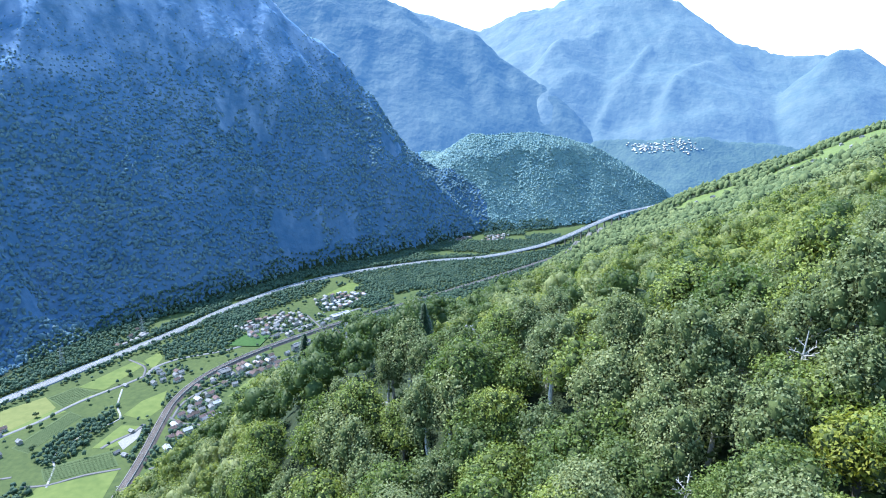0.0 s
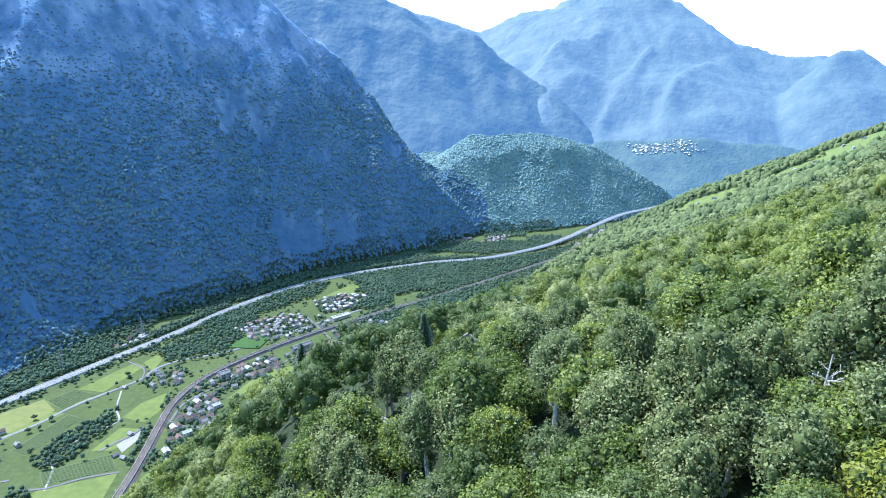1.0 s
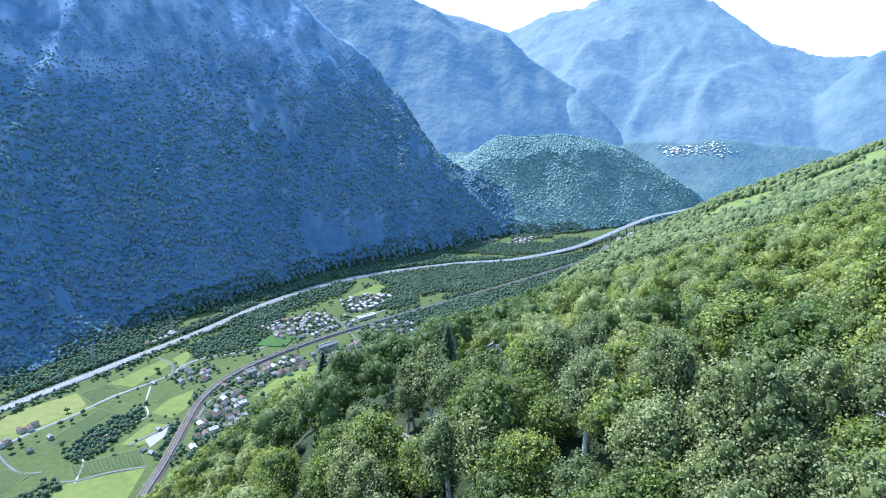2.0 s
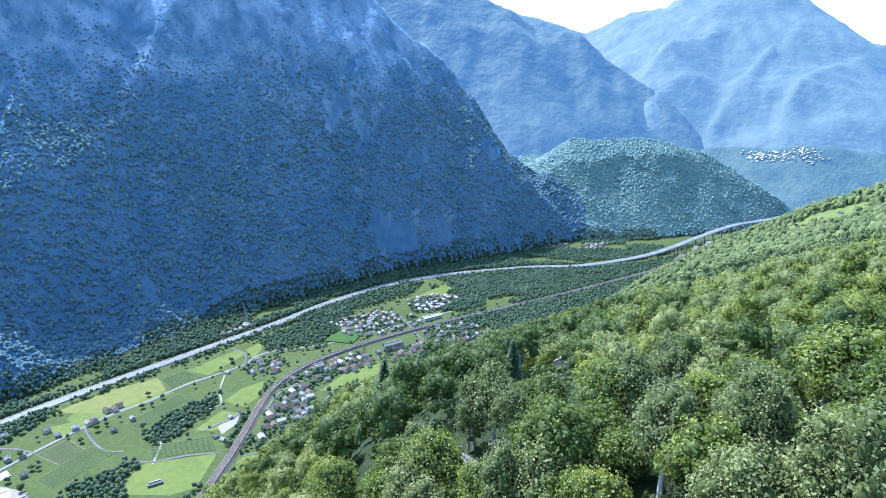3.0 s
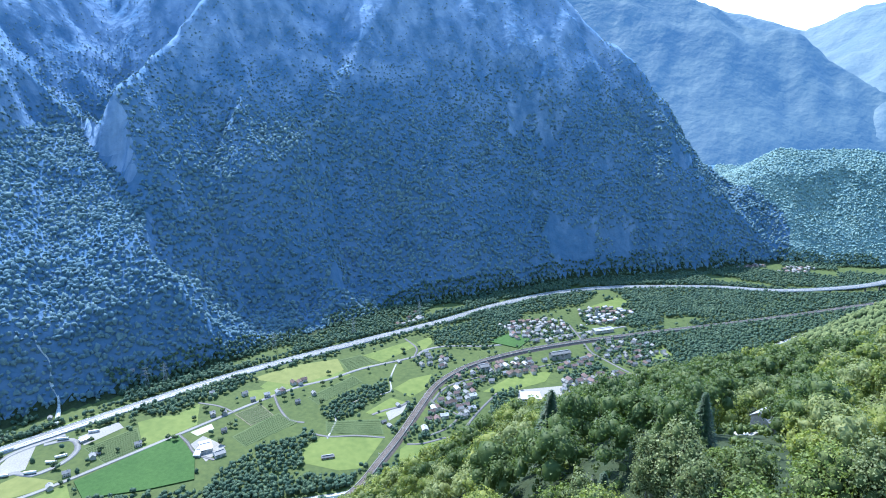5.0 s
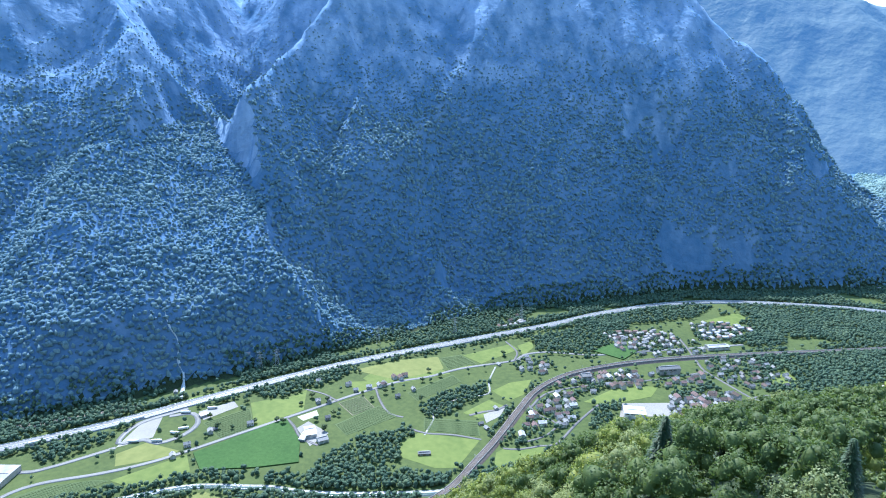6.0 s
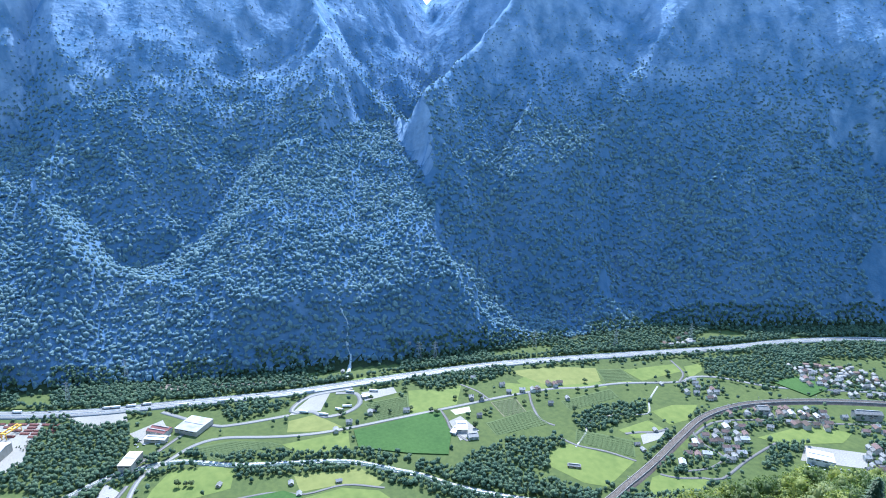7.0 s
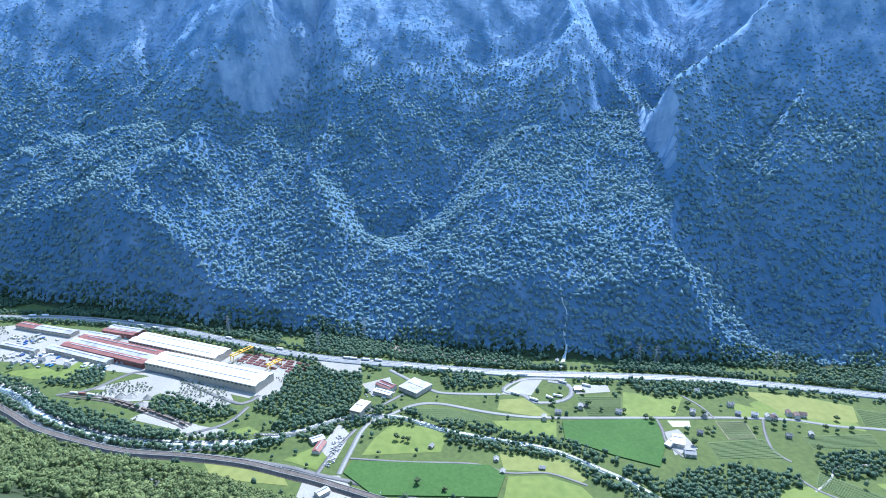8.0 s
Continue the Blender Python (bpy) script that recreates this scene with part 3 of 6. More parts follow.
def catenary_mast():
    mast = tagged(new("catenary_mast"), "grey steel railway catenary mast with bracket arm", "mast", group="railway masts")
    part("post", boxes((-0.18, 0.18, -0.18, 0.18, -0.2, 8.5, 0.04)), M_STEEL, mast)
    part("bracket", boxes((-0.1, 0.1, 0, 4.2, 6.8, 7.0), (-0.08, 0.08, 0, 3.6, 7.6, 7.75)), M_STEEL, mast)
    part("insulator", boxes((-0.15, 0.15, 3.6, 4.1, 7.0, 7.4, 0.05)), M_BROWN_ROOF, mast)
    return mast


mast0 = catenary_mast()
for i in range(1, len(rl) - 1):
    d = (rl[i + 1] - rl[i - 1]).normalized()
    s = Vector((d.y, -d.x, 0)) * (4.1 if i % 2 else -4.1)
    c = rl[i] + s
    m = pose(c.x, c.y, EMB, 0, 0, math.degrees(math.atan2(-s.y, -s.x)) - 90)
    if i == 1:
        mast0.matrix_basis = m
    else:
        copy_thing(mast0, m)

# ---- river and stream ----
RIVER = [(-1750, -1250), (-1400, -760), (-1140, -400), (-1035, -318), (-975, -262), (-920, -190), (-882, -108), (-856, -10), (-864, 68), (-884, 150), (-868, 225), (-800, 300), (-731, 405),
         (-690, 444), (-655, 466), (-622, 488), (-575, 509), (-515, 548), (-430, 615), (-380, 672), (-330, 740), (-250, 850), (-120, 1050), (20, 1290), (180, 1540)]
tagged(strip("river_bed", RIVER, [34, 34, 38, 40, 38, 44, 50, 40, 26, 15, 12, 11, 12, 13, 14, 14, 14, 16, 16, 16], 0.18, M_GRAVEL, 0.3), "pale gravel bed of the mountain river", "river bed", kind="structure")
tagged(strip("river", RIVER, [14, 14, 16, 16, 18, 20, 12, 8, 7, 7, 8, 8, 9, 9], 0.26, M_WATER, 0.1, offset=2), "shallow grey-green mountain river", "water", kind="structure")
tagged(strip("river_rapids", RIVER, [3, 5, 2, 6, 3, 7, 9, 4, 5, 1, 3, 1, 3, 1, 2, 4, 2, 5, 2], 0.31, M_FOAM, 0.06, offset=-2), "white rapids in the river", "water", kind="structure")
STREAM = [(-534, 716), (-551, 762), (-570, 795), (-553, 854), (-525, 891), (-550, 935), (-572, 995)]
tagged(strip("stream", STREAM, 3, 0.3, M_GRAVEL, 0.1), "narrow white stream between trees", "water", kind="structure")

sx, sy = scatter(-1150, -640, -420, 480, 3.4)
d = np.abs(beside(sx, sy, RIVER))
ok = (d < np.where(sy < 60, 19, 7)) & (rng.random(len(sx)) < 0.5)
sx, sy = sx[ok], sy[ok]
r = rng.uniform(0.35, 1.5, len(sx))
M_BOULDER = material("river_boulder", (0.2, 0.2, 0.19), (0.5, 0.49, 0.47), 0.8, 0.85, 0.5, 2.0, island=0.3)
tagged(crowns("river_stones", sx, sy, np.full(len(sx), 0.25), r, r * 0.7, BALL0, M_BOULDER, 0.22, False), "pale grey boulders in the river bed", "stones", kind="stuff")

# ---- roads ----
ROADS = [
    ("valley_road", [(-745, 119), (-793, 142), (-857, 178), (-881, 229), (-895, 265), (-887, 306), (-842, 369), (-811, 425), (-791, 484), (-766, 572), (-741, 659), (-716, 748), (-686, 831), (-651, 885), (-621, 951)] + [(-558, 1040), (-553, 1080), (-520, 1120), (-440, 1160), (-380, 1220), (-290, 1310), (-200, 1400)], 7.5),
    ("river_road", [(-978, -349), (-918, -246), (-872, -165), (-845, -66), (-785, 47), (-753, 90), (-715, 145), (-674, 196), (-589, 301)], 8.0),
    ("rest_area_road", [(-1030, 252), (-938, 302), (-915, 335), (-894, 400), (-890, 414)], 8.0),
    ("rest_area_road", [(-909, 547), (-929, 473), (-900, 423), (-876, 452), (-850, 458), (-840, 495), (-854, 529), (-888, 542), (-911, 514)], 9.0),
    ("farm_lane", [(-751, 624), (-720, 614), (-685, 597), (-648, 598)], 5.0),
    ("farm_lane", [(-777, 139), (-747, 214), (-716, 304), (-684, 341), (-669, 393), (-630, 432)], 4.0),
    ("farm_lane", [(-802, 712), (-761, 719), (-722, 714)], 4.0),
    ("farm_lane", [(-701, 789), (-663, 758), (-623, 735), (-596, 739)], 4.5),
    ("farm_lane", [(-568, 718), (-536, 721), (-498, 743), (-455, 757)], 4.5),
    ("farm_lane", [(-510, 808), (-498, 831), (-483, 850), (-477, 876)], 6.0),
    ("farm_lane", [(-415, 756), (-394, 768), (-372, 796), (-355, 816), (-355, 893), (-350, 969)], 4.5),
    ("village_street", [(-620, 1117), (-573, 1083), (-557, 1043)], 4.5),
    ("village_street", [(-321, 1356), (-284, 1298), (-247, 1233), (-233, 1215), (-301, 1122), (-374, 1049), (-438, 961), (-440, 886)], 5.0),
    ("village_street", [(-233, 1215), (-190, 1184), (-142, 1151), (-116, 1138), (-104, 1062)], 5.0),
    ("village_street", [(-89, 1207), (-135, 1157), (-161, 1085), (-187, 1027), (-216, 958)], 5.0),
    ("village_street", [(-466, 913), (-421, 879), (-381, 869), (-379, 827), (-397, 790)], 4.0),
    ("works_road", [(-1088, -303), (-1094, -254), (-1142, -191), (-1114, -131), (-1017, -51), (-975, -6), (-997, 21)], 8.0),
    ("works_road", [(-903, -86), (-920, -30), (-963, 3)], 7.0),
    ("works_road", [(-876, 11), (-863, 68), (-881, 138), (-900, 195), (-939, 262), (-958, 307)], 6.0),
    ("bridge_road", [(-753, 90), (-799, 119), (-849, 159)], 6.0),
]
for i, (name, pts, w) in enumerate(ROADS):
    tagged(strip(name, pts, w, 0.34 + 0.006 * i, M_CONCRETE if "area" in name or "valley" in name else M_ROAD, 0.3), "pale narrow paved road between the fields", "road", kind="structure")

# ---- fields ----
FIELDS = [
    ("maize", [(-782, 474), (-748, 622), (-679, 590), (-637, 550), (-677, 505), (-736, 455)]),
    ("mown", [(-873, 406), (-866, 450), (-805, 466), (-804, 446), (-843, 389)]),
    ("meadow", [(-840, 622), (-824, 648), (-803, 667), (-798, 712), (-747, 658), (-769, 575)]),
    ("vine", [(-848, 534), (-827, 611), (-769, 574), (-784, 521)]),
    ("meadow", [(-748, 805), (-753, 858), (-733, 880), (-690, 835), (-707, 795)]),
    ("mown", [(-733, 881), (-692, 956), (-646, 921), (-655, 890), (-690, 836)]),
    ("meadow", [(-682, 959), (-655, 995), (-606, 969), (-640, 930)]),
    ("tilled", [(-717, 710), (-703, 756), (-656, 736), (-667, 693)]),
    ("vine", [(-671, 656), (-655, 745), (-605, 737), (-632, 643)]),
    ("vine", [(-645, 810), (-620, 918), (-590, 902), (-611, 796)]),
    ("meadow", [(-819, 183), (-847, 214), (-825, 269), (-794, 287), (-757, 267), (-780, 156)]),
    ("maize", [(-769, 142), (-707, 321), (-680, 335), (-640, 307), (-688, 155), (-746, 125)]),
    ("mown", [(-730, 347), (-689, 430), (-642, 439), (-637, 426), (-672, 391), (-692, 338)]),
    ("meadow", [(-677, 338), (-665, 387), (-630, 423), (-595, 428), (-625, 308)]),
    ("meadow", [(-550, 669), (-546, 716), (-456, 755), (-443, 674), (-469, 655), (-523, 648)]),
    ("meadow", [(-414, 758), (-359, 805), (-359, 763), (-396, 695), (-418, 740)]),
    ("straw", [(-739, 637), (-729, 671), (-713, 661), (-721, 634)]),
    ("mown", [(-786, 821), (-750, 903), (-691, 967), (-650, 929), (-692, 838)]),
    ("meadow", [(-764, 776), (-694, 833), (-649, 924), (-626, 918), (-690, 812), (-715, 759)]),
    ("vine", [(-686, 963), (-659, 1003), (-609, 985), (-640, 930)]),
    ("meadow", [(-654, 1002), (-604, 1112), (-577, 1096), (-602, 991)]),
    ("meadow", [(-588, 1111), (-576, 1153), (-556, 1124), (-553, 1074)]),
    ("vine", [(-568, 758), (-490, 802), (-461, 764), (-545, 728)]),
    ("meadow", [(-524, 808), (-512, 873), (-477, 870), (-469, 840), (-493, 810)]),
    ("meadow", [(-525, 904), (-516, 951), (-489, 987), (-472, 925), (-482, 889)]),
    ("maize", [(-448, 1179), (-422, 1260), (-372, 1230), (-380, 1174)]),
    ("meadow", [(-135, 1270), (-108, 1313), (-78, 1267), (-118, 1227)]),
    ("meadow", [(-303, 1501), (-253, 1603), (-219, 1577), (-245, 1478)]),
    ("meadow", [(-375, 963), (-344, 1062), (-287, 1098), (-285, 1052), (-337, 978)]),
    ("meadow", [(-799, 48), (-820, 97), (-801, 115), (-763, 91), (-788, 62)]),
    ("meadow", [(-895, -30), (-902, 3), (-881, 19), (-877, -5)]),
    ("mown", [(-822, -57), (-801, -13), (-763, 46), (-739, 52), (-768, -12), (-796, -49)]),
    ("meadow", [(-1206, -421), (-1161, -356), (-1162, -303), (-1210, -351)]),
    ("meadow", [(-1163, -330), (-1219, -298), (-1198, -266), (-1141, -307)]),
    ("vine", [(-888, 258), (-872, 312), (-834, 356), (-815, 368), (-837, 273)]),
    ("meadow", [(-815, 368), (-787, 467), (-744, 445), (-771, 378)]),
    ("meadow", [(-943, 565), (-901, 671), (-894, 666), (-932, 560)]),
]
CROP_WORDS = {"meadow": "bright green grass meadow", "mown": "yellow-green mown hay meadow", "maize": "dark green maize field", "vine": "green vineyard plot in rows",
              "tilled": "olive-brown tilled garden plot", "straw": "pale straw-coloured stubble plot"}
for i, (crop, pts) in enumerate(FIELDS):
    tagged(patch("field", pts, 0.12 + 0.004 * i + (1.6 if crop == "maize" else 0), CROPS[crop], 0.3 if crop != "maize" else 1.9), CROP_WORDS[crop] + " on the valley floor", "field", kind="structure")
    if crop in ("vine", "tilled"):
        # planted rows
        P = np.array(pts, float)
        c = P.mean(0)
        u = (P[1] - P[0]) / np.linalg.norm(P[1] - P[0])
        w = np.array([-u[1], u[0]])
        q = (P - c) @ np.stack([u, w], 1)
        bm = bmesh.new()
        for off in np.arange(q[:, 1].min() + 2, q[:, 1].max() - 2, 3.0):
            cut = []
            for a, b in zip(q, np.roll(q, -1, 0)):
                if (a[1] - off) * (b[1] - off) < 0:
                    cut.append(a[0] + (b[0] - a[0]) * (off - a[1]) / (b[1] - a[1]))
            if len(cut) == 2 and abs(cut[0] - cut[1]) > 8:
                s0, s1 = min(cut) + 2, max(cut) - 2
                box(bm, s0, s1, off - 0.75, off + 0.75, 0.1, 0.55 + 0.15 * math.sin(off * 3.1))
        if bm.verts:
            rows_ob = part("planted_rows", bm, CROPS["vine"])
            rows_ob.matrix_basis = Matrix(((u[0], w[0], 0, c[0]), (u[1], w[1], 0, c[1]), (0, 0, 1, 0), (0, 0, 0, 1)))
            tagged(rows_ob, "rows of low green vines", "vines", kind="stuff")
        else:
            bm.free()

# bare yards and gravel
YARDS = [
    [(-1448, -497), (-1444, -434), (-1316, -217), (-1194, -38), (-1110, 96), (-1027, 60), (-992, 3), (-1128, -175), (-1217, -335), (-1258, -437)],
    [(-1073, -249), (-1126, -133), (-1058, -126), (-1030, -166), (-1038, -209)], [(-1097, -263), (-1132, -114), (-1049, -34), (-985, -19), (-969, -49), (-1037, -123), (-1071, -171)], [(-974, -174), (-993, -152), (-928, -72), (-911, -87)],
    [(-924, -104), (-929, -76), (-900, -30), (-883, -41), (-897, -85)], [(-990, 193), (-1002, 246), (-944, 243), (-942, 203)], [(-885, 551), (-869, 609), (-846, 601), (-855, 540)],
    [(-890, 414), (-925, 471), (-920, 508), (-872, 463)], [(-755, 75), (-742, 119), (-690, 140), (-703, 56)],
    [(-1022, 3), (-1071, 62), (-1007, 59), (-977, 21)], [(-812, 100), (-872, 137), (-836, 149), (-772, 115)], [(-1102, 126), (-1074, 207), (-1033, 200), (-1049, 141)], [(-712, 612), (-713, 638), (-660, 632), (-656, 589)],
    [(-319, 998), (-251, 1049), (-237, 1003), (-306, 950)], [(-493, 824), (-477, 876), (-468, 835), (-475, 804)], 
]
for i, pts in enumerate(YARDS):
    tagged(patch("yard", pts, 0.22 + 0.005 * i, M_YARD, 0.3), "pale bare gravel yard", "yard", kind="structure")


M_SCREE = material("brown_cut_slope", (0.12, 0.1, 0.085), (0.25, 0.21, 0.18), 0.15, 0.9, 0.6, 0.8, coarse=0.03)
tagged(patch("cut_slope", [(-1195, 158), (-1164, 223), (-1102, 325), (-1036, 415), (-988, 505), (-980, 498), (-1078, 319), (-1132, 217), (-1162, 150)], 2.6, M_SCREE, 2.8), "bare brown cut slope above the motorway", "bank", kind="structure")


# ---- buildings ----
def gable(bm, w, d, h, rise, over, thick=0.25):
    """Two roof slabs that meet at a ridge along x."""
    for s in (1, -1):
        run = d / 2 + over
        drop = rise * over / (d / 2)
        a = [(-w / 2 - over, s * run, h - drop), (w / 2 + over, s * run, h - drop), (w / 2 + over, 0, h + rise), (-w / 2 - over, 0, h + rise)]
        lo = [bm.verts.new(p) for p in a]
        hi = [bm.verts.new((p[0], p[1], p[2] + thick)) for p in a]
        bm.faces.new(hi), bm.faces.new(lo[::-1])
        for i in range(4):
            bm.faces.new((lo[i], lo[(i + 1) % 4], hi[(i + 1) % 4], hi[i]))
    bmesh.ops.recalc_face_normals(bm, faces=bm.faces)
    return bm


def gabled_wall(w, d, h, rise):
    bm = bmesh.new()
    v = [bm.verts.new(p) for p in ((-w / 2, -d / 2, -0.5), (w / 2, -d / 2, -0.5), (w / 2, d / 2, -0.5), (-w / 2, d / 2, -0.5),
                                   (-w / 2, -d / 2, h), (w / 2, -d / 2, h), (w / 2, d / 2, h), (-w / 2, d / 2, h), (-w / 2, 0, h + rise), (w / 2, 0, h + rise))]
    for q in ((0, 1, 5, 4), (2, 3, 7, 6), (1, 2, 6, 9, 5), (3, 0, 4, 8, 7), (3, 2, 1, 0)):
        bm.faces.new([v[i] for i in q])
    return bm


def house(w, d, h, rise, roof_mat, wall_mat, label, floors=2, chimney=True):
    ob = tagged(new("house"), label, "house", group="village houses")
    part("wall", gabled_wall(w, d, h, rise), wall_mat, ob)
    part("roof", gable(bmesh.new(), w, d, h, rise, 0.7), roof_mat, ob)
    if chimney:
        part("chimney", boxes((w * 0.2, w * 0.2 + 0.9, -0.9, 0, h + rise * 0.4, h + rise + 1.2, 0.1)), M_STONE, ob)
    part("door", boxes((-0.6, 0.6, -d / 2 - 0.08, -d / 2 + 0.1, -0.2, 2.1, 0.03)), M_WOOD, ob)
    for fl in range(floors):
        for x in (-w * 0.3, w * 0.3):
            for y in (-d / 2,):
                part("window", boxes((x - 0.6, x + 0.6, y - 0.06, y + 0.06, 1.0 + 2.8 * fl, 2.4 + 2.8 * fl)), M_GLASS, ob)
    return ob


HOUSES = [
    house(9.5, 7.5, 5.6, 2.4, M_SLATE, M_PLASTER, "two-storey plastered village house with grey stone-slab roof"),
    house(10.5, 8, 5.8, 2.6, M_TILE, M_PLASTER, "two-storey plastered village house with brown tiled roof"),
    house(8, 6.5, 5.2, 2.4, M_SLATE, M_STONE, "small rubble-stone house with grey slab roof"),
    house(13, 9.5, 8.4, 3.0, M_TILE, M_PLASTER, "three-storey plastered house with brown tiled roof", 3),
    house(8, 6, 3.0, 2.0, M_SLATE, M_STONE, "low stone stable with grey slab roof", 1, False),
    house(13, 9, 5.8, 2.2, M_GREY_ROOF, M_PLASTER, "wide pale house with light grey roof"),
]
used_house = set()


def put_house(kind, x, y, ang, z=0.0):
    m = pose(x, y, z, 0, 0, ang)
    if kind in used_house:
        return copy_thing(HOUSES[kind], m)
    used_house.add(kind)
    HOUSES[kind].matrix_basis = m
    return HOUSES[kind]


def inside(px, py, poly):
    hit = np.zeros(np.shape(px), bool)
    for (x0, y0), (x1, y1) in zip(poly, poly[1:] + poly[:1]):
        cross = ((y0 > py) != (y1 > py)) & (px < (x1 - x0) * (py - y0) / ((y1 - y0) or 1e-9) + x0)
        hit ^= cross
    return hit


def clear_of(x, y, extra=0.0):
    """True where nothing laid on the floor is in the way."""
    ok = np.abs(beside(x, y, [p[:2] for p in HWY])) > 17 + extra
    ok &= np.abs(beside(x, y, RAIL)) > 10 + extra
    ok &= np.abs(beside(x, y, RIVER)) > 8 + extra
    for _, pts, w in ROADS:
        ok &= np.abs(beside(x, y, pts)) > w / 2 + 2.5 + extra
    return ok


placed = []
SOLO_HOUSES = [(0, [(-796, 450), (-806, 480), (-811, 523), (-780, 575)]), (2, [(-745, 690), (-803, 745), (-732, 703), (-722, 759)]), (1, [(-699, 839), (-689, 845), (-689, 857), (-697, 803)]),
               (4, [(-716, 336), (-680, 390), (-687, 334), (-814, 533), (-772, 257)]), (0, [(-700, 798), (-711, 782), (-749, 768), (-697, 808)]), (2, [(-647, 786), (-640, 822), (-748, 692), (-692, 661)]),
               (4, [(-486, 853), (-465, 789), (-480, 795), (-571, 1006)]), (1, [(-671, 1178), (-670, 1226), (-675, 1261)]), (4, [(-945, 802), (-956, 707), (-979, 567)]), (0, [(-1240, -409), (-1237, -363), (-1199, -312), (-1263, -384)])]
for kind, pts in SOLO_HOUSES:
    for x, y in pts:
        placed.append((x, y))
        put_house(kind, x, y, rng.choice([55, 63, 145, 153]) + rng.uniform(-8, 8), float(height(np.array([float(x)]), np.array([float(y)]))[0]))
VILLAGES = [
    ([(-420, 832), (-450, 933), (-444, 995), (-410, 1062), (-342, 1138), (-320, 1105), (-386, 982), (-359, 901), (-367, 813), (-405, 779)], 20, (0, 1, 0, 5, 1)),
    ([(-470, 1270), (-381, 1369), (-271, 1346), (-254, 1298), (-377, 1194)], 17, (0, 2, 1, 0)),
    ([(-329, 1444), (-262, 1515), (-196, 1501), (-225, 1389), (-288, 1375)], 20, (0, 1, 5, 5)),
    ([(-259, 1059), (-173, 1146), (-121, 1122), (-122, 1045), (-177, 984), (-233, 974)], 15, (2, 0, 2, 3)),
    ([(-427, 1005), (-286, 1166), (-227, 1191), (-219, 1157), (-329, 1062), (-402, 995)], 22, (1, 0, 3)),
    ([(-249, 1279), (-183, 1325), (-106, 1333), (-91, 1223), (-155, 1176), (-227, 1191)], 24, (0, 1, 2)),
    ([(-563, 1021), (-543, 1074), (-484, 1077), (-478, 1018), (-514, 1000)], 22, (0, 2, 1)),
    ([(-666, 1183), (-654, 1250), (-624, 1222), (-635, 1167)], 16, (0, 2)),
    ([(10, 2020), (60, 2040), (115, 2110), (60, 2095)], 15, (2, 0, 1)),
    ([(135, 2045), (200, 2050), (240, 2140), (160, 2135)], 17, (2, 0, 1)),
    ([(-669, 173), (-653, 250), (-618, 313), (-637, 173)], 30, (0, 4)),
]
def joined_houses(name, rows, label, roof=None):
    """Far houses, too small to be told apart, as one mesh of walls and roofs."""
    V, F, M, mats = [], [], [], [M_SLATE, M_TILE, M_PLASTER, M_STONE, M_GREY_ROOF, M_WHITE_ROOF]
    base = 0
    for kind, x, y, ang, z in rows:
        m = pose(x, y, z, 0, 0, ang)
        for o in HOUSES[kind].children:
            if o.name.split(".")[0] in ("wall", "roof"):
                V += [m @ v.co for v in o.data.vertices]
                tri = [(p.vertices[0], p.vertices[i], p.vertices[i + 1]) for p in o.data.polygons for i in range(1, len(p.vertices) - 1)]
                F += [(a + base, b + base, c + base) for a, b, c in tri]
                M += [mats.index(roof if roof and o.name.startswith("roof") else o.data.materials[0])] * len(tri)
                base += len(o.data.vertices)
    me = mesh_of(name, V, F, None)
    for mat in mats:
        me.materials.append(mat)
    me.polygons.foreach_set("material_index", np.array(M, np.int32))
    return tagged(new(name, me), label, "houses", kind="stuff")


village_rows = []
for poly, gap, kinds in VILLAGES:
    P = np.array(poly)
    hx, hy = scatter(P[:, 0].min(), P[:, 0].max(), P[:, 1].min(), P[:, 1].max(), gap * 0.88)
    ok = inside(hx, hy, poly) & clear_of(hx, hy, 2.5) & (beside(hx, hy, NEAR_FOOT) < 10)
    hx, hy = hx[ok], hy[ok]
    for x, y, z in zip(hx, hy, height(hx, hy)):
        placed.append((x, y))
        village_rows.append((int(rng.choice(kinds)), x, y, rng.choice([40, 50, 135, 140]) + rng.uniform(-9, 9), float(z)))
village_rows.sort(key=lambda q: math.hypot(q[1], q[2]))
for row in village_rows[:225]:
    put_house(*row)
joined_houses("far_houses", village_rows[225:], "grey and brown roofed houses of the upper village")


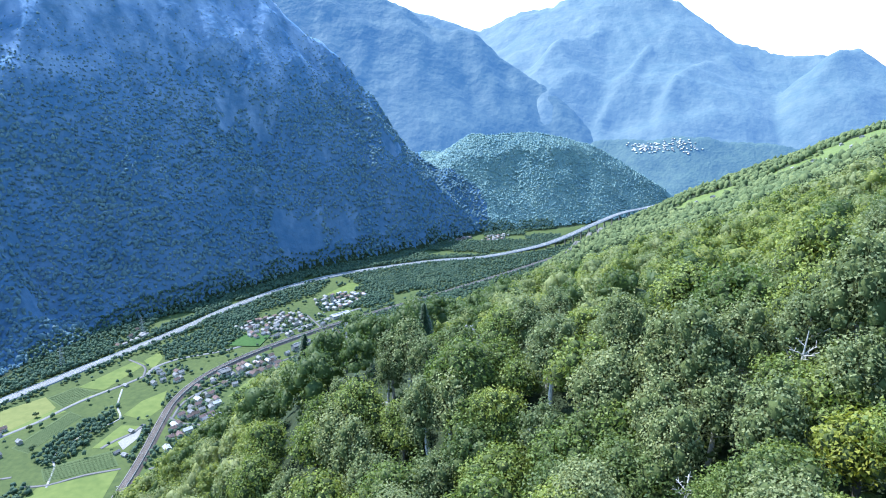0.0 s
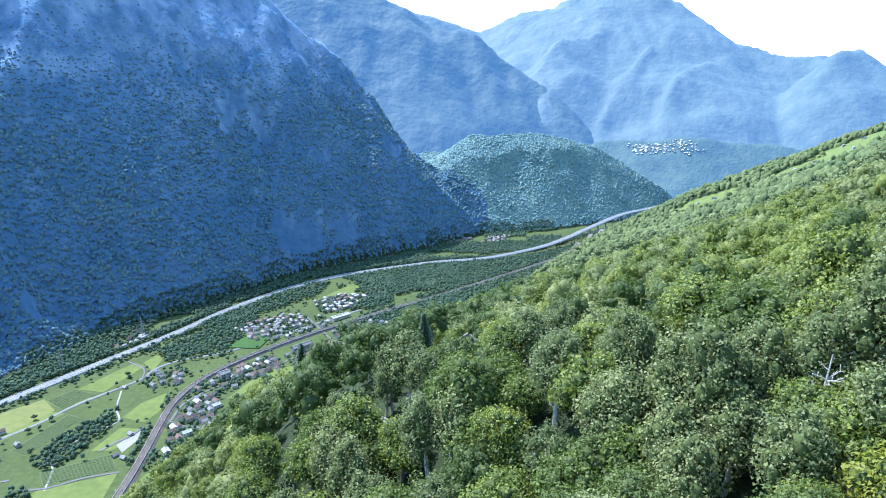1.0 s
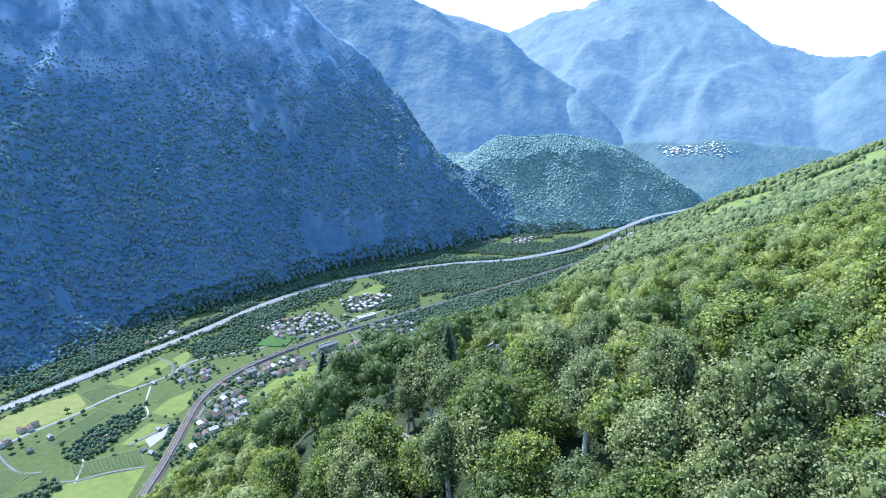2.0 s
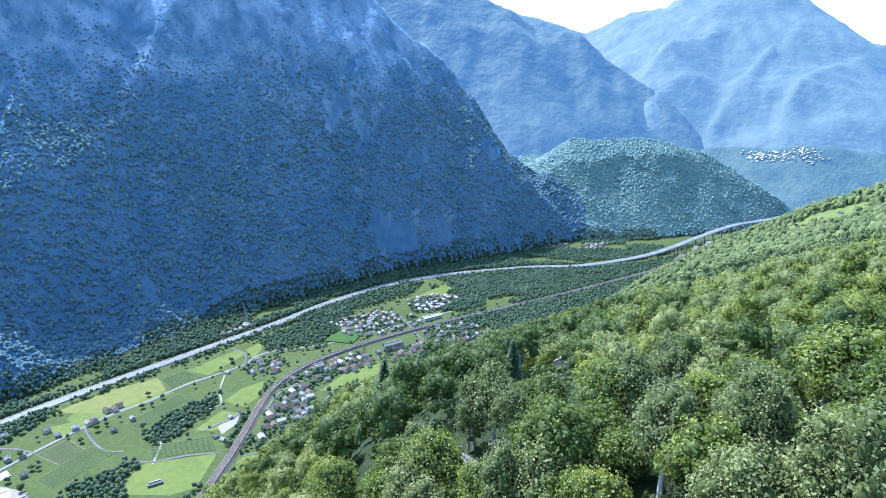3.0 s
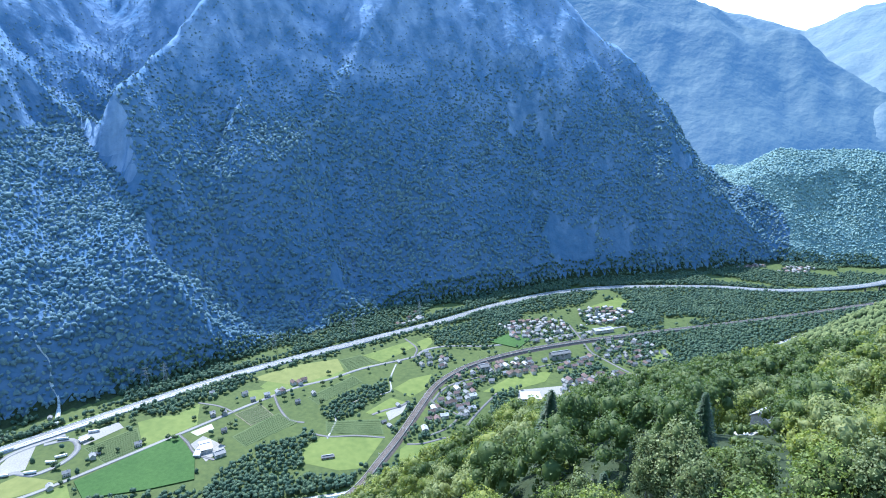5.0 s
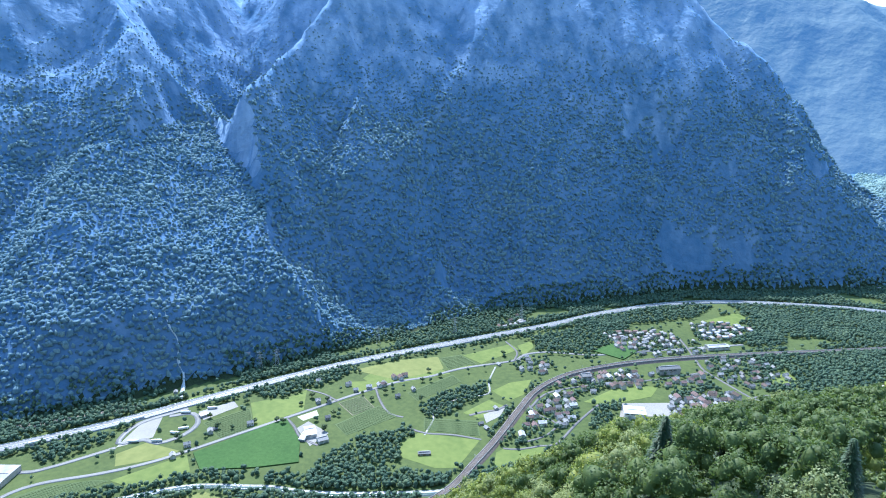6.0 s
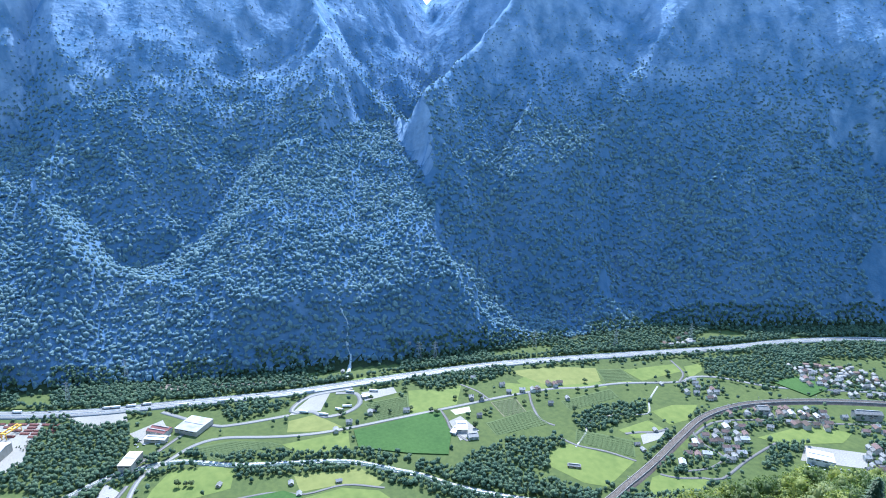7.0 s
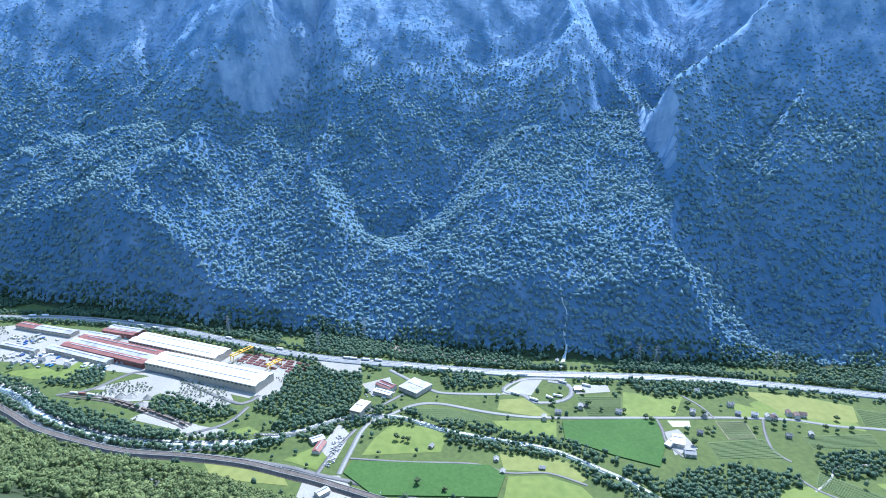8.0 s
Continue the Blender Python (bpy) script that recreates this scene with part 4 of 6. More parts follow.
def shed(name, a, b, depth, h, roof_mat, wall_mat, label, rise=1.5, bays=1, category="hall", doors=2):
    """A long hall whose front wall stands from a to b; bays roofs lie side by side behind it."""
    a, b = Vector((*a, 0)), Vector((*b, 0))
    w = (b - a).length
    ang = math.degrees(math.atan2(b.y - a.y, b.x - a.x))
    ob = tagged(new(name), label, category)
    mid = (a + b) / 2
    back = Vector((-(b - a).y, (b - a).x, 0)).normalized()
    c = mid + back * depth / 2
    ob.matrix_basis = pose(c.x, c.y, 0, 0, 0, ang)
    each = depth / bays
    part("wall", boxes((-w / 2, w / 2, -depth / 2, depth / 2, -0.5, h, 0.15)), wall_mat, ob)
    for i in range(bays):
        bm = gable(bmesh.new(), w, each, h + 0.02, rise, 0.4 if bays == 1 else 0.0, 0.3)
        r = part("roof", bm, roof_mat[i % len(roof_mat)] if isinstance(roof_mat, list) else roof_mat, ob)
        r.location.y = -depth / 2 + each * (i + 0.5)
        part("ridge_vent", boxes((-w * 0.42, w * 0.42, -0.8, 0.8, h + rise + 0.1, h + rise + 1.0, 0.1)), M_GREY_ROOF, r)
    for k in range(doors):
        x = (k + 0.5) / doors * w - w / 2
        part("gate", boxes((x - 2.5, x + 2.5, -depth / 2 - 0.1, -depth / 2 + 0.1, 0, min(5, h * 0.7), 0.05)), M_STEEL, ob)
    for k in range(int(w // 9)):
        x = (k + 0.5) * 9 - w / 2
        part("window", boxes((x - 3, x + 3, -depth / 2 - 0.06, -depth / 2 + 0.08, h * 0.72, h * 0.88, 0.02)), M_GLASS, ob)
    for i in range(placed_steps(w)):
        x = -w / 2 + (i + 0.5) * 8
        placed.append((c.x + math.cos(radians(ang)) * x, c.y + math.sin(radians(ang)) * x))
    return ob


def placed_steps(w):
    return max(1, int(w // 8))


MIXED = [M_BROWN_ROOF, M_GREY_ROOF, M_BROWN_ROOF]
HALLS = [
    ("works_hall", [(-1151, -176), (-1004, 15)], 52, 14, M_WHITE_ROOF, M_BEIGE, "long steelworks hall with white sheet roof and beige walls", 2.0, 2),
    ("works_hall", [(-1267, -221), (-1137, -55)], 46, 13, M_WHITE_ROOF, M_BEIGE, "long steelworks hall with bright white sheet roof", 2.0, 2),
    ("rolling_mill", [(-1285, -344), (-1153, -179)], 58, 10, MIXED, M_BROWN_ROOF, "old rolling mill of red-brown and grey parallel roofs", 2.2, 3),
    ("rolling_mill", [(-1283, -369), (-1183, -246)], 18, 8, M_GREY_ROOF, M_BEIGE, "low grey-roofed works shed along the rolling mill", 1.6, 1),
    ("works_shed", [(-1333, -324), (-1285, -255)], 26, 8, M_GREY_ROOF, M_BEIGE, "pale grey works shed among the yards", 1.5, 2),
    ("works_shed", [(-1346, -284), (-1301, -218)], 34, 9, MIXED, M_BROWN_ROOF, "red-brown works shed beside the white hall", 1.8, 2),
    ("works_shed", [(-1425, -461), (-1395, -419)], 22, 8, M_BROWN_ROOF, M_BEIGE, "red-roofed works shed by the motorway", 1.6, 1),
    ("works_shed", [(-1395, -419), (-1343, -340)], 22, 8, M_GREY_ROOF, M_BEIGE, "grey-brown works shed by the motorway", 1.6, 1),
    ("works_shed", [(-1329, -459), (-1277, -387)], 12, 6, M_GREY_ROOF, M_BEIGE, "long low grey shed in the storage yard", 1.2, 1),
    ("warehouse", [(-950, 250), (-917, 273)], 42, 8, M_GREY_ROOF, M_BEIGE, "square warehouse with flat pale grey roof", 0.6, 1),
    ("workshop", [(-971, 213), (-944, 233)], 20, 7, M_BROWN_ROOF, M_PLASTER, "workshop with red-brown roof beside the warehouse", 2.0, 2),
    ("workshop", [(-950, 205), (-927, 229)], 12, 6, M_WHITE_ROOF, M_BEIGE, "workshop with white roof by the river road", 1.0, 1),
    ("workshop", [(-888, 156), (-876, 171)], 36, 12, M_BEIGE, M_BEIGE, "tall narrow beige mill building by the river", 0.8, 1),
    ("barn", [(-676, 599), (-666, 613)], 28, 6, M_GREY_ROOF, M_PLASTER, "large farm barn with dark grey roof", 3.0, 1),
    ("barn", [(-680, 588), (-672, 592)], 26, 4, M_GREY_ROOF, M_PLASTER, "narrow farm shed beside the big barn", 1.5, 1),
    ("barn", [(-648, 600), (-641, 614)], 14, 5, M_SLATE, M_PLASTER, "farmhouse barn with grey roof beside the yard", 2.5, 1),
    ("barn", [(-823, 92), (-829, 111)], 14, 5, M_GREY_ROOF, M_BEIGE, "grey roofed shed beside the car yard", 2.0, 1),
    ("barn", [(-797, 99), (-820, 112)], 12, 5, M_BROWN_ROOF, M_PLASTER, "red-roofed garage building beside the car yard", 2.0, 1),
    ("barn", [(-700, 88), (-708, 103)], 12, 5, M_GREY_ROOF, M_BEIGE, "grey shed by the railway underpass", 2.0, 1),
    ("barn", [(-507, 665), (-493, 677)], 7, 3, M_SLATE, M_WOOD, "small wooden hay barn in the meadow", 1.6, 1),
    ("school", [(-298, 950), (-267, 965)], 26, 10, M_WHITE_ROOF, M_PLASTER, "large white flat-roofed public building in the village", 0.4, 1),
    ("station", [(-300, 1144), (-269, 1174)], 14, 12, M_SLATE, M_STONE, "large grey three-storey building by the railway", 3.5, 1),
    ("hall", [(-252, 1322), (-218, 1354)], 16, 7, M_GREY_ROOF, M_PLASTER, "long village hall with grey roof", 2.0, 1),
    ("hall", [(-407, 1032), (-394, 1045)], 16, 11, M_SLATE, M_PLASTER, "tall pale house block by the railway bend", 3.0, 1),
    ("service_building", [(-863, 541), (-860, 553)], 10, 4, M_WHITE_ROOF, M_PLASTER, "white service building at the rest area", 0.5, 1),
]
for name, (a, b), depth, h, rm, wm, label, rise, bays in HALLS:
    shed(name, a, b, depth, h, rm, wm, label, rise, bays, category=name.replace("_", " "))

# church tower in the upper village
tower = tagged(new("church_tower"), "slender grey stone church tower with pyramid roof", "tower")
tower.location = (-271, 1421, 0)
part("shaft", boxes((-2.6, 2.6, -2.6, 2.6, -0.5, 22, 0.1)), M_STONE, tower)
part("belfry", boxes((-2.9, 2.9, -2.9, 2.9, 19, 19.6, 0.1), (-2.9, 2.9, -2.9, 2.9, 22, 22.5, 0.1)), M_STONE, tower)
bm = bmesh.new()
bmesh.ops.create_cone(bm, segments=4, radius1=4.2, radius2=0.1, depth=6, matrix=pose(0, 0, 25.4, 0, 0, 45))
part("roof", bm, M_SLATE, tower)


# ---- gantry cranes and steel stock ----
def gantry(a, b, h, label):
    a, b = Vector((*a, 0)), Vector((*b, 0))
    L = (b - a).length
    ob = tagged(new("gantry_crane"), label, "crane", group="gantry cranes")
    m = (a + b) / 2
    ob.matrix_basis = pose(m.x, m.y, 0, 0, 0, math.degrees(math.atan2(b.y - a.y, b.x - a.x)))
    for y in (-4, 4):
        part("girder", boxes((-L / 2 - 2, L / 2 + 2, y - 0.7, y + 0.7, h - 1.8, h, 0.1)), M_CRANE, ob)
        for x in (-L / 2, L / 2):
            part("leg", boxes((x - 0.6, x + 0.6, y - 0.5, y + 0.5, 0, h - 1.8, 0.1)), M_CRANE, ob)
    for x in (-L / 2, L / 2):
        part("end_beam", boxes((x - 0.7, x + 0.7, -4.6, 4.6, h - 1.7, h + 0.2, 0.1)), M_CRANE, ob)
    part("trolley", boxes((-3, 1, -3.4, 3.4, h - 0.1, h + 1.6, 0.2)), M_CRANE, ob)
    return ob


gantry(*[(-1143, -25), (-1175, 10)], 13, "yellow gantry crane over the steel stock yard")
gantry(*[(-1089, 39), (-1107, 60)], 11, "smaller yellow gantry crane over the steel stock yard")
ya, yb, yc = [(-1143, -21), (-1063, 77), (-1097, 100)]
ya, yb, yc = Vector((*ya, 0)), Vector((*yb, 0)), Vector((*yc, 0))
u, w = (yb - ya).normalized(), (yc - yb).normalized()
ang = math.degrees(math.atan2(u.y, u.x))
stack = tagged(new("steel_stack"), "stack of rusty red-brown steel bars in the stock yard", "steel stack", group="steel stock")
for i in range(4):
    part("steel_billet", boxes((-7, 7, -2.4 + 1.2 * i, -1.4 + 1.2 * i, 0, 1.4 + 0.5 * (i % 3), 0.05)), M_BROWN_ROOF, stack)
first = True
for i in range(8):
    for j in range(5):
        if rng.random() < 0.85:
            c = ya + u * (12 + i * 18 + rng.uniform(-2, 2)) + w * (4 + j * 9)
            m = pose(c.x, c.y, 0.3, 0, 0, ang + rng.uniform(-2, 2))
            if first:
                stack.matrix_basis = m
            else:
                copy_thing(stack, m)
            first = False


# ---- vehicles ----
def wheels(ob, xs, y, r, rims=True):
    for x in xs:
        for s in (-1, 1):
            bm = bmesh.new()
            bmesh.ops.create_cone(bm, cap_ends=True, segments=12, radius1=r, radius2=r, depth=0.3, matrix=pose(x, s * y, r, 90, 0, 0))
            wh = part("wheel", bm, M_TYRE, ob)
            if not rims:
                continue
            bm = bmesh.new()
            bmesh.ops.create_cone(bm, cap_ends=True, segments=10, radius1=r * 0.55, radius2=r * 0.55, depth=0.34, matrix=pose(x, s * y, r, 90, 0, 0))
            part("rim", bm, M_STEEL, wh)


M_TYRE = material("tyre_rubber", (0.015, 0.015, 0.015), (0.03, 0.03, 0.03), 3.0, 0.8, 0.1)
M_CAR = material("car_paint", (0.3, 0.3, 0.32), (0.45, 0.45, 0.47), 0.5, 0.25, 0.0, vary=0.8, specular=0.6)
M_TARP = material("trailer_tarpaulin", (0.6, 0.6, 0.6), (0.8, 0.8, 0.8), 0.5, 0.5, 0.1, vary=0.2)


def truck():
    ob = tagged(new("truck"), "articulated lorry with pale box trailer on the motorway", "truck", group="lorries")
    part("trailer", boxes((-8.2, 4.9, -1.27, 1.27, 1.1, 4.0, 0.08)), M_TARP, ob)
    cab = part("cab", boxes((5.3, 7.6, -1.25, 1.25, 0.8, 3.7, 0.2)), M_CAR, ob)
    part("windscreen", boxes((7.55, 7.66, -1.1, 1.1, 2.1, 3.2, 0.02)), M_GLASS, cab)
    part("chassis", boxes((-7.8, 7.2, -0.9, 0.9, 0.6, 1.1, 0.05)), M_STEEL, ob)
    wheels(ob, (-6.6, -5.4, -4.2, 4.3, 6.6), 1.1, 0.5)
    return ob


def car():
    ob = tagged(new("car"), "small passenger car with plain metallic paint", "car", group="cars")
    part("body", boxes((-2.1, 2.1, -0.88, 0.88, 0.35, 0.95, 0.15)), M_CAR, ob)
    part("cabin", boxes((-1.5, 0.9, -0.78, 0.78, 0.9, 1.45, 0.22)), M_GLASS, ob)
    part("roof_panel", boxes((-1.1, 0.5, -0.7, 0.7, 1.42, 1.5, 0.03)), M_CAR, ob)
    wheels(ob, (-1.3, 1.3), 0.8, 0.33, False)
    return ob


TRUCK, CAR = truck(), car()
spots_t, spots_c = [], []
n = len(hw)
for i in range(20, 165, 1):
    if i < n - 3 and rng.random() < 0.13:
        side = rng.random() < 0.5
        spots_t.append(hwy_pose(i, 8.0 if side else -8.0, not side))
    elif i < n - 3 and rng.random() < 0.16:
        side = rng.random() < 0.5
        spots_c.append(hwy_pose(i, (4.0 if rng.random() < 0.5 else 8.0) * (1 if side else -1), not side))
for x, y in [(-855, 460), (-853, 489), (-855, 505), (-898, 536), (-875, 571), (-882, 438)]:
    spots_t.append(pose(x, y, 0.42, 0, 0, rng.uniform(20, 75)))
LOT = [(-766, 99), (-794, 112), (-843, 126), (-835, 142), (-797, 126), (-761, 110)]
P = np.array(LOT)
lx, ly = scatter(P[:, 0].min(), P[:, 0].max(), P[:, 1].min(), P[:, 1].max(), 5.0)
ok = inside(lx, ly, LOT)
for x, y in zip(lx[ok], ly[ok]):
    if rng.random() < 0.75:
        spots_c.append(pose(x, y, 0.32, 0, 0, rng.uniform(0, 180)))
for thing, spots in ((TRUCK, spots_t), (CAR, spots_c)):
    thing.matrix_basis = spots[0]
    for m in spots[1:]:
        copy_thing(thing, m)


# ---- pylons ----
def pylon():
    ob = tagged(new("power_pylon"), "tall grey lattice power pylon at the foot of the wall", "pylon", group="power pylons")
    H = 42.0
    def half(z):
        return 3.6 * (1 - z / H) + 0.5
    for sx in (-1, 1):
        for sy in (-1, 1):
            bm = bmesh.new()
            for k in range(6):
                z0, z1 = H * k / 6, H * (k + 1) / 6
                for p, q in (((sx * half(z0), sy * half(z0), z0), (sx * half(z1), sy * half(z1), z1)),):
                    bar(bm, p, q, 0.16)
            part("leg", bm, M_STEEL, ob)
    bm = bmesh.new()
    for k in range(9):
        z0, z1 = H * k / 9, H * (k + 1) / 9
        for (ax, ay), (bx, by) in (((-1, -1), (1, -1)), ((1, -1), (1, 1)), ((1, 1), (-1, 1)), ((-1, 1), (-1, -1))):
            bar(bm, (ax * half(z0), ay * half(z0), z0), (bx * half(z1), by * half(z1), z1), 0.09)
            bar(bm, (bx * half(z0), by * half(z0), z0), (ax * half(z1), ay * half(z1), z1), 0.09)
    part("bracing", bm, M_STEEL, ob)
    for z, L in ((28, 7.5), (34, 6.0), (39, 4.5)):
        bm = bmesh.new()
        bar(bm, (-L, 0, z), (L, 0, z), 0.16)
        bar(bm, (-L, 0, z), (0, 0, z + 2.2), 0.1)
        bar(bm, (L, 0, z), (0, 0, z + 2.2), 0.1)
        arm = part("crossarm", bm, M_STEEL, ob)
        for s in (-1, 1):
            part("insulator", boxes((s * L - 0.12, s * L + 0.12, -0.12, 0.12, z - 2.0, z - 0.1, 0.03)), M_GLASS, arm)
    return ob


def bar(bm, p, q, r):
    p, q = Vector(p), Vector(q)
    d = q - p
    m = Matrix.Translation((p + q) / 2) @ d.to_track_quat("Z", "Y").to_matrix().to_4x4()
    bmesh.ops.create_cone(bm, cap_ends=True, segments=5, radius1=r, radius2=r, depth=d.length, matrix=m)


PYLON = pylon()
spots = [(-1278, -35), (-1157, 135), (-1176, 231), (-911, 739), (-928, 713), (-836, 948)] + [(-731, 1085), (-651, 1244)]
for i, (x, y) in enumerate(spots):
    z = float(height(np.array([float(x)]), np.array([float(y)]))[0])
    m = pose(x, y, z - 0.3, 0, 0, 60 + 10 * math.sin(i))
    if i == 0:
        PYLON.matrix_basis = m
    else:
        copy_thing(PYLON, m)

# ---- woods and hedges on the floor ----
WOODS = [
    [(-1119, 65), (-1094, 84), (-1044, 202), (-950, 186), (-894, 151), (-888, 69), (-927, 37), (-960, 3), (-1007, 59)], [(-1016, -151), (-1042, -124), (-970, -32), (-940, -10), (-928, -31), (-936, -89), (-977, -142)],
    [(-1087, -335), (-1054, -286), (-985, -199), (-910, -110), (-878, -129), (-905, -200), (-962, -264), (-1018, -316)], [(-1163, -330), (-1180, -243), (-1100, -237), (-1126, -329)], [(-1138, -134), (-1027, -15), (-1010, -6), (-1017, -51), (-1102, -130)],
    [(-874, 655), (-804, 826), (-780, 835), (-784, 749), (-806, 669), (-839, 641)], [(-969, 331), (-954, 401), (-920, 442), (-916, 366), (-930, 330)], [(-1237, 140), (-1172, 225), (-1093, 346), (-1042, 342), (-1103, 213), (-1174, 134)],
    [(-620, 582), (-609, 657), (-561, 724), (-536, 714), (-550, 669), (-522, 649), (-523, 614), (-604, 535)], [(-597, 488), (-603, 555), (-550, 595), (-478, 634), (-435, 656), (-422, 613), (-524, 503)],
    [(-591, 775), (-594, 843), (-550, 920), (-528, 896), (-534, 810), (-552, 756)], [(-589, 1158), (-526, 1268), (-489, 1395), (-426, 1362), (-426, 1148), (-533, 1101)],
    [(-584, 1250), (-427, 1513), (-309, 1623), (-326, 1500), (-481, 1311)], [(-354, 953), (-345, 1026), (-317, 1004), (-313, 910), (-334, 886)], [(-261, 1082), (-204, 1170), (-191, 1148), (-246, 1061)],
    [(-212, 1330), (-120, 1434), (-110, 1361), (-190, 1312)], [(-284, 1563), (-221, 1646), (-150, 1665), (-122, 1449), (-186, 1390), (-210, 1521)], [(-102, 1200), (-68, 1232), (-53, 1109), (-91, 1074)],
    [(-862, 3), (-872, 52), (-852, 67), (-841, 26)], [(-866, 102), (-873, 124), (-843, 124), (-841, 103)], [(-815, 64), (-806, 95), (-764, 99), (-770, 69)],
    [(-411, 798), (-357, 802), (-356, 733), (-400, 658), (-411, 718)], [(-428, 666), (-437, 752), (-428, 761), (-412, 663)],
]
WOODS += [[(-163, 1642), (45, 1793), (48, 1621), (-121, 1498)], [(-68, 1498), (49, 1546), (52, 1329), (-4, 1263), (-58, 1278)], [(-20, 1251), (52, 1329), (54, 1164), (1, 1169)], [(-232, 1418), (-157, 1513), (-139, 1466), (-212, 1375)], [(-170, 1330), (-93, 1415), (14, 1516), (76, 1501), (-33, 1226), (-127, 1189)]]
FAR_WOOD = [(-330, 1700), (-150, 1790), (0, 1840), (200, 1880), (420, 2080), (700, 2330), (620, 2080), (330, 1740), (170, 1500), (60, 1360), (-40, 1530), (-180, 1560)]
tx, ty = [], []
for poly in WOODS + [FAR_WOOD]:
    P = np.array(poly, float)
    x, y = scatter(P[:, 0].min(), P[:, 0].max(), P[:, 1].min(), P[:, 1].max(), 6.8)
    ok = inside(x, y, poly)
    tx.append(x[ok]), ty.append(y[ok])
# belts along the motorway, the railway and the river
for line, near_d, far_d, lo, hi, keep_part in ((HWY, 17, 30, -1500, 1600, 0.75), (RAIL, 11, 19, -600, 1000, 0.4), (RIVER, 8, 30, -500, 760, 0.9)):
    L = [p[:2] for p in line]
    x, y = scatter(-1700, 0, lo, hi, 6.6)
    d = np.abs(beside(x, y, L))
    patchy = fractal(x, y, 60, 2, 91) + 0.5 * keep_part
    ok = (d > near_d) & (d < far_d) & (patchy > 0.68)
    tx.append(x[ok]), ty.append(y[ok])
# forest edge between the motorway and the wall
x, y = scatter(-1700, 420, -700, 2260, 6.6)
L = [p[:2] for p in HWY]
ok = (beside(x, y, L) < -17) & (beside(x, y, WALL_FOOT) > -26) & (fractal(x, y, 90, 2, 17) > 0.36)
tx.append(x[ok]), ty.append(y[ok])
for poly, _, _ in VILLAGES:
    P = np.array(poly, float)
    x, y = scatter(P[:, 0].min(), P[:, 0].max(), P[:, 1].min(), P[:, 1].max(), 8.5)
    ok = inside(x, y, poly) & (rng.random(len(x)) < 0.75)
    tx.append(x[ok]), ty.append(y[ok])
# scattered garden and hedge trees
x, y = scatter(-1500, 100, -500, 1700, 21)
ok = (beside(x, y, WALL_FOOT) > 0) & (beside(x, y, NEAR_FOOT) < 0) & (rng.random(len(x)) < 0.36)
tx.append(x[ok]), ty.append(y[ok])
tx, ty = np.concatenate(tx), np.concatenate(ty)
ok = clear_of(tx, ty) & (beside(tx, ty, NEAR_FOOT) < 6)
for pts in YARDS:
    ok &= ~inside(tx, ty, pts)
for crop, pts in FIELDS:
    ok &= ~inside(tx, ty, pts)
for x, y in placed:
    ok &= (tx - x) ** 2 + (ty - y) ** 2 > 64
tx, ty = tx[ok], ty[ok]
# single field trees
# darker green for crown cores: the shade between leaves, painted as colour
M_CORE_SHADE = material("painted_core_shade", (0.036, 0.052, 0.014), (0.085, 0.105, 0.03), 1.5, 0.9, 0.6, 4.0)


def leaf_cloud(count, centre, radii, size, seed):
    """Small leaf sprays over an uneven crown surface."""
    g = np.random.default_rng(seed)
    d = g.normal(size=(count, 3))
    d /= np.linalg.norm(d, axis=1)[:, None]
    rad = g.uniform(0.62, 1.16, count)[:, None]
    p = np.array(centre) + d * np.array(radii) * rad
    n = d + 0.5 * g.normal(size=(count, 3)) + np.array([0, 0, 0.2])
    n /= np.linalg.norm(n, axis=1)[:, None]
    a = np.cross(n, g.normal(size=(count, 3)))
    a /= np.linalg.norm(a, axis=1)[:, None] + 1e-9
    b = np.cross(n, a)
    s = g.uniform(0.6, 1.4, count)[:, None] * size
    tri = np.stack([p - a * s * 0.5 - b * s * 0.45, p + a * s * 0.6, p - a * s * 0.4 + b * s * 0.5], 1)
    return tri.reshape(-1, 3)


def trunk_mesh(bm, h, r, lean, seed, limbs=4, spread=2.0):
    g = random.Random(seed)
    pts = [Vector((lean * (z / h) ** 2, 0.3 * lean * math.sin(z), z)) for z in (-1.0, h * 0.35, h * 0.7, h)]
    rad = [r * 1.3, r, r * 0.7, r * 0.25]
    for p, q, r0, r1 in zip(pts, pts[1:], rad, rad[1:]):
        d = q - p
        bmesh.ops.create_cone(bm, cap_ends=False, segments=7, radius1=r0, radius2=r1, depth=d.length * 1.03, matrix=Matrix.Translation((p + q) / 2) @ d.to_track_quat("Z", "Y").to_matrix().to_4x4())
    for k in range(limbs):
        z = h * g.uniform(0.4, 0.8)
        a = g.uniform(0, 6.283)
        p = Vector((lean * (z / h) ** 2, 0, z))
        q = p + Vector((math.cos(a) * spread, math.sin(a) * spread, spread * g.uniform(0.5, 1.0)))
        d = q - p
        bmesh.ops.create_cone(bm, cap_ends=False, segments=5, radius1=r * 0.4, radius2=r * 0.1, depth=d.length, matrix=Matrix.Translation((p + q) / 2) @ d.to_track_quat("Z", "Y").to_matrix().to_4x4())
    return bm


def lumps_mesh(blobs, shape, lump, seed):
    """Dark inner lumps of a crown."""
    g = np.random.default_rng(seed)
    v, f = shape
    V, F = [], []
    for i, (c, rr) in enumerate(blobs):
        V.append(np.array(c) + v * np.array(rr) * (1 + lump * g.normal(size=(len(v), 1))))
        F.append(f + i * len(v))
    return np.concatenate(V), np.concatenate(F)


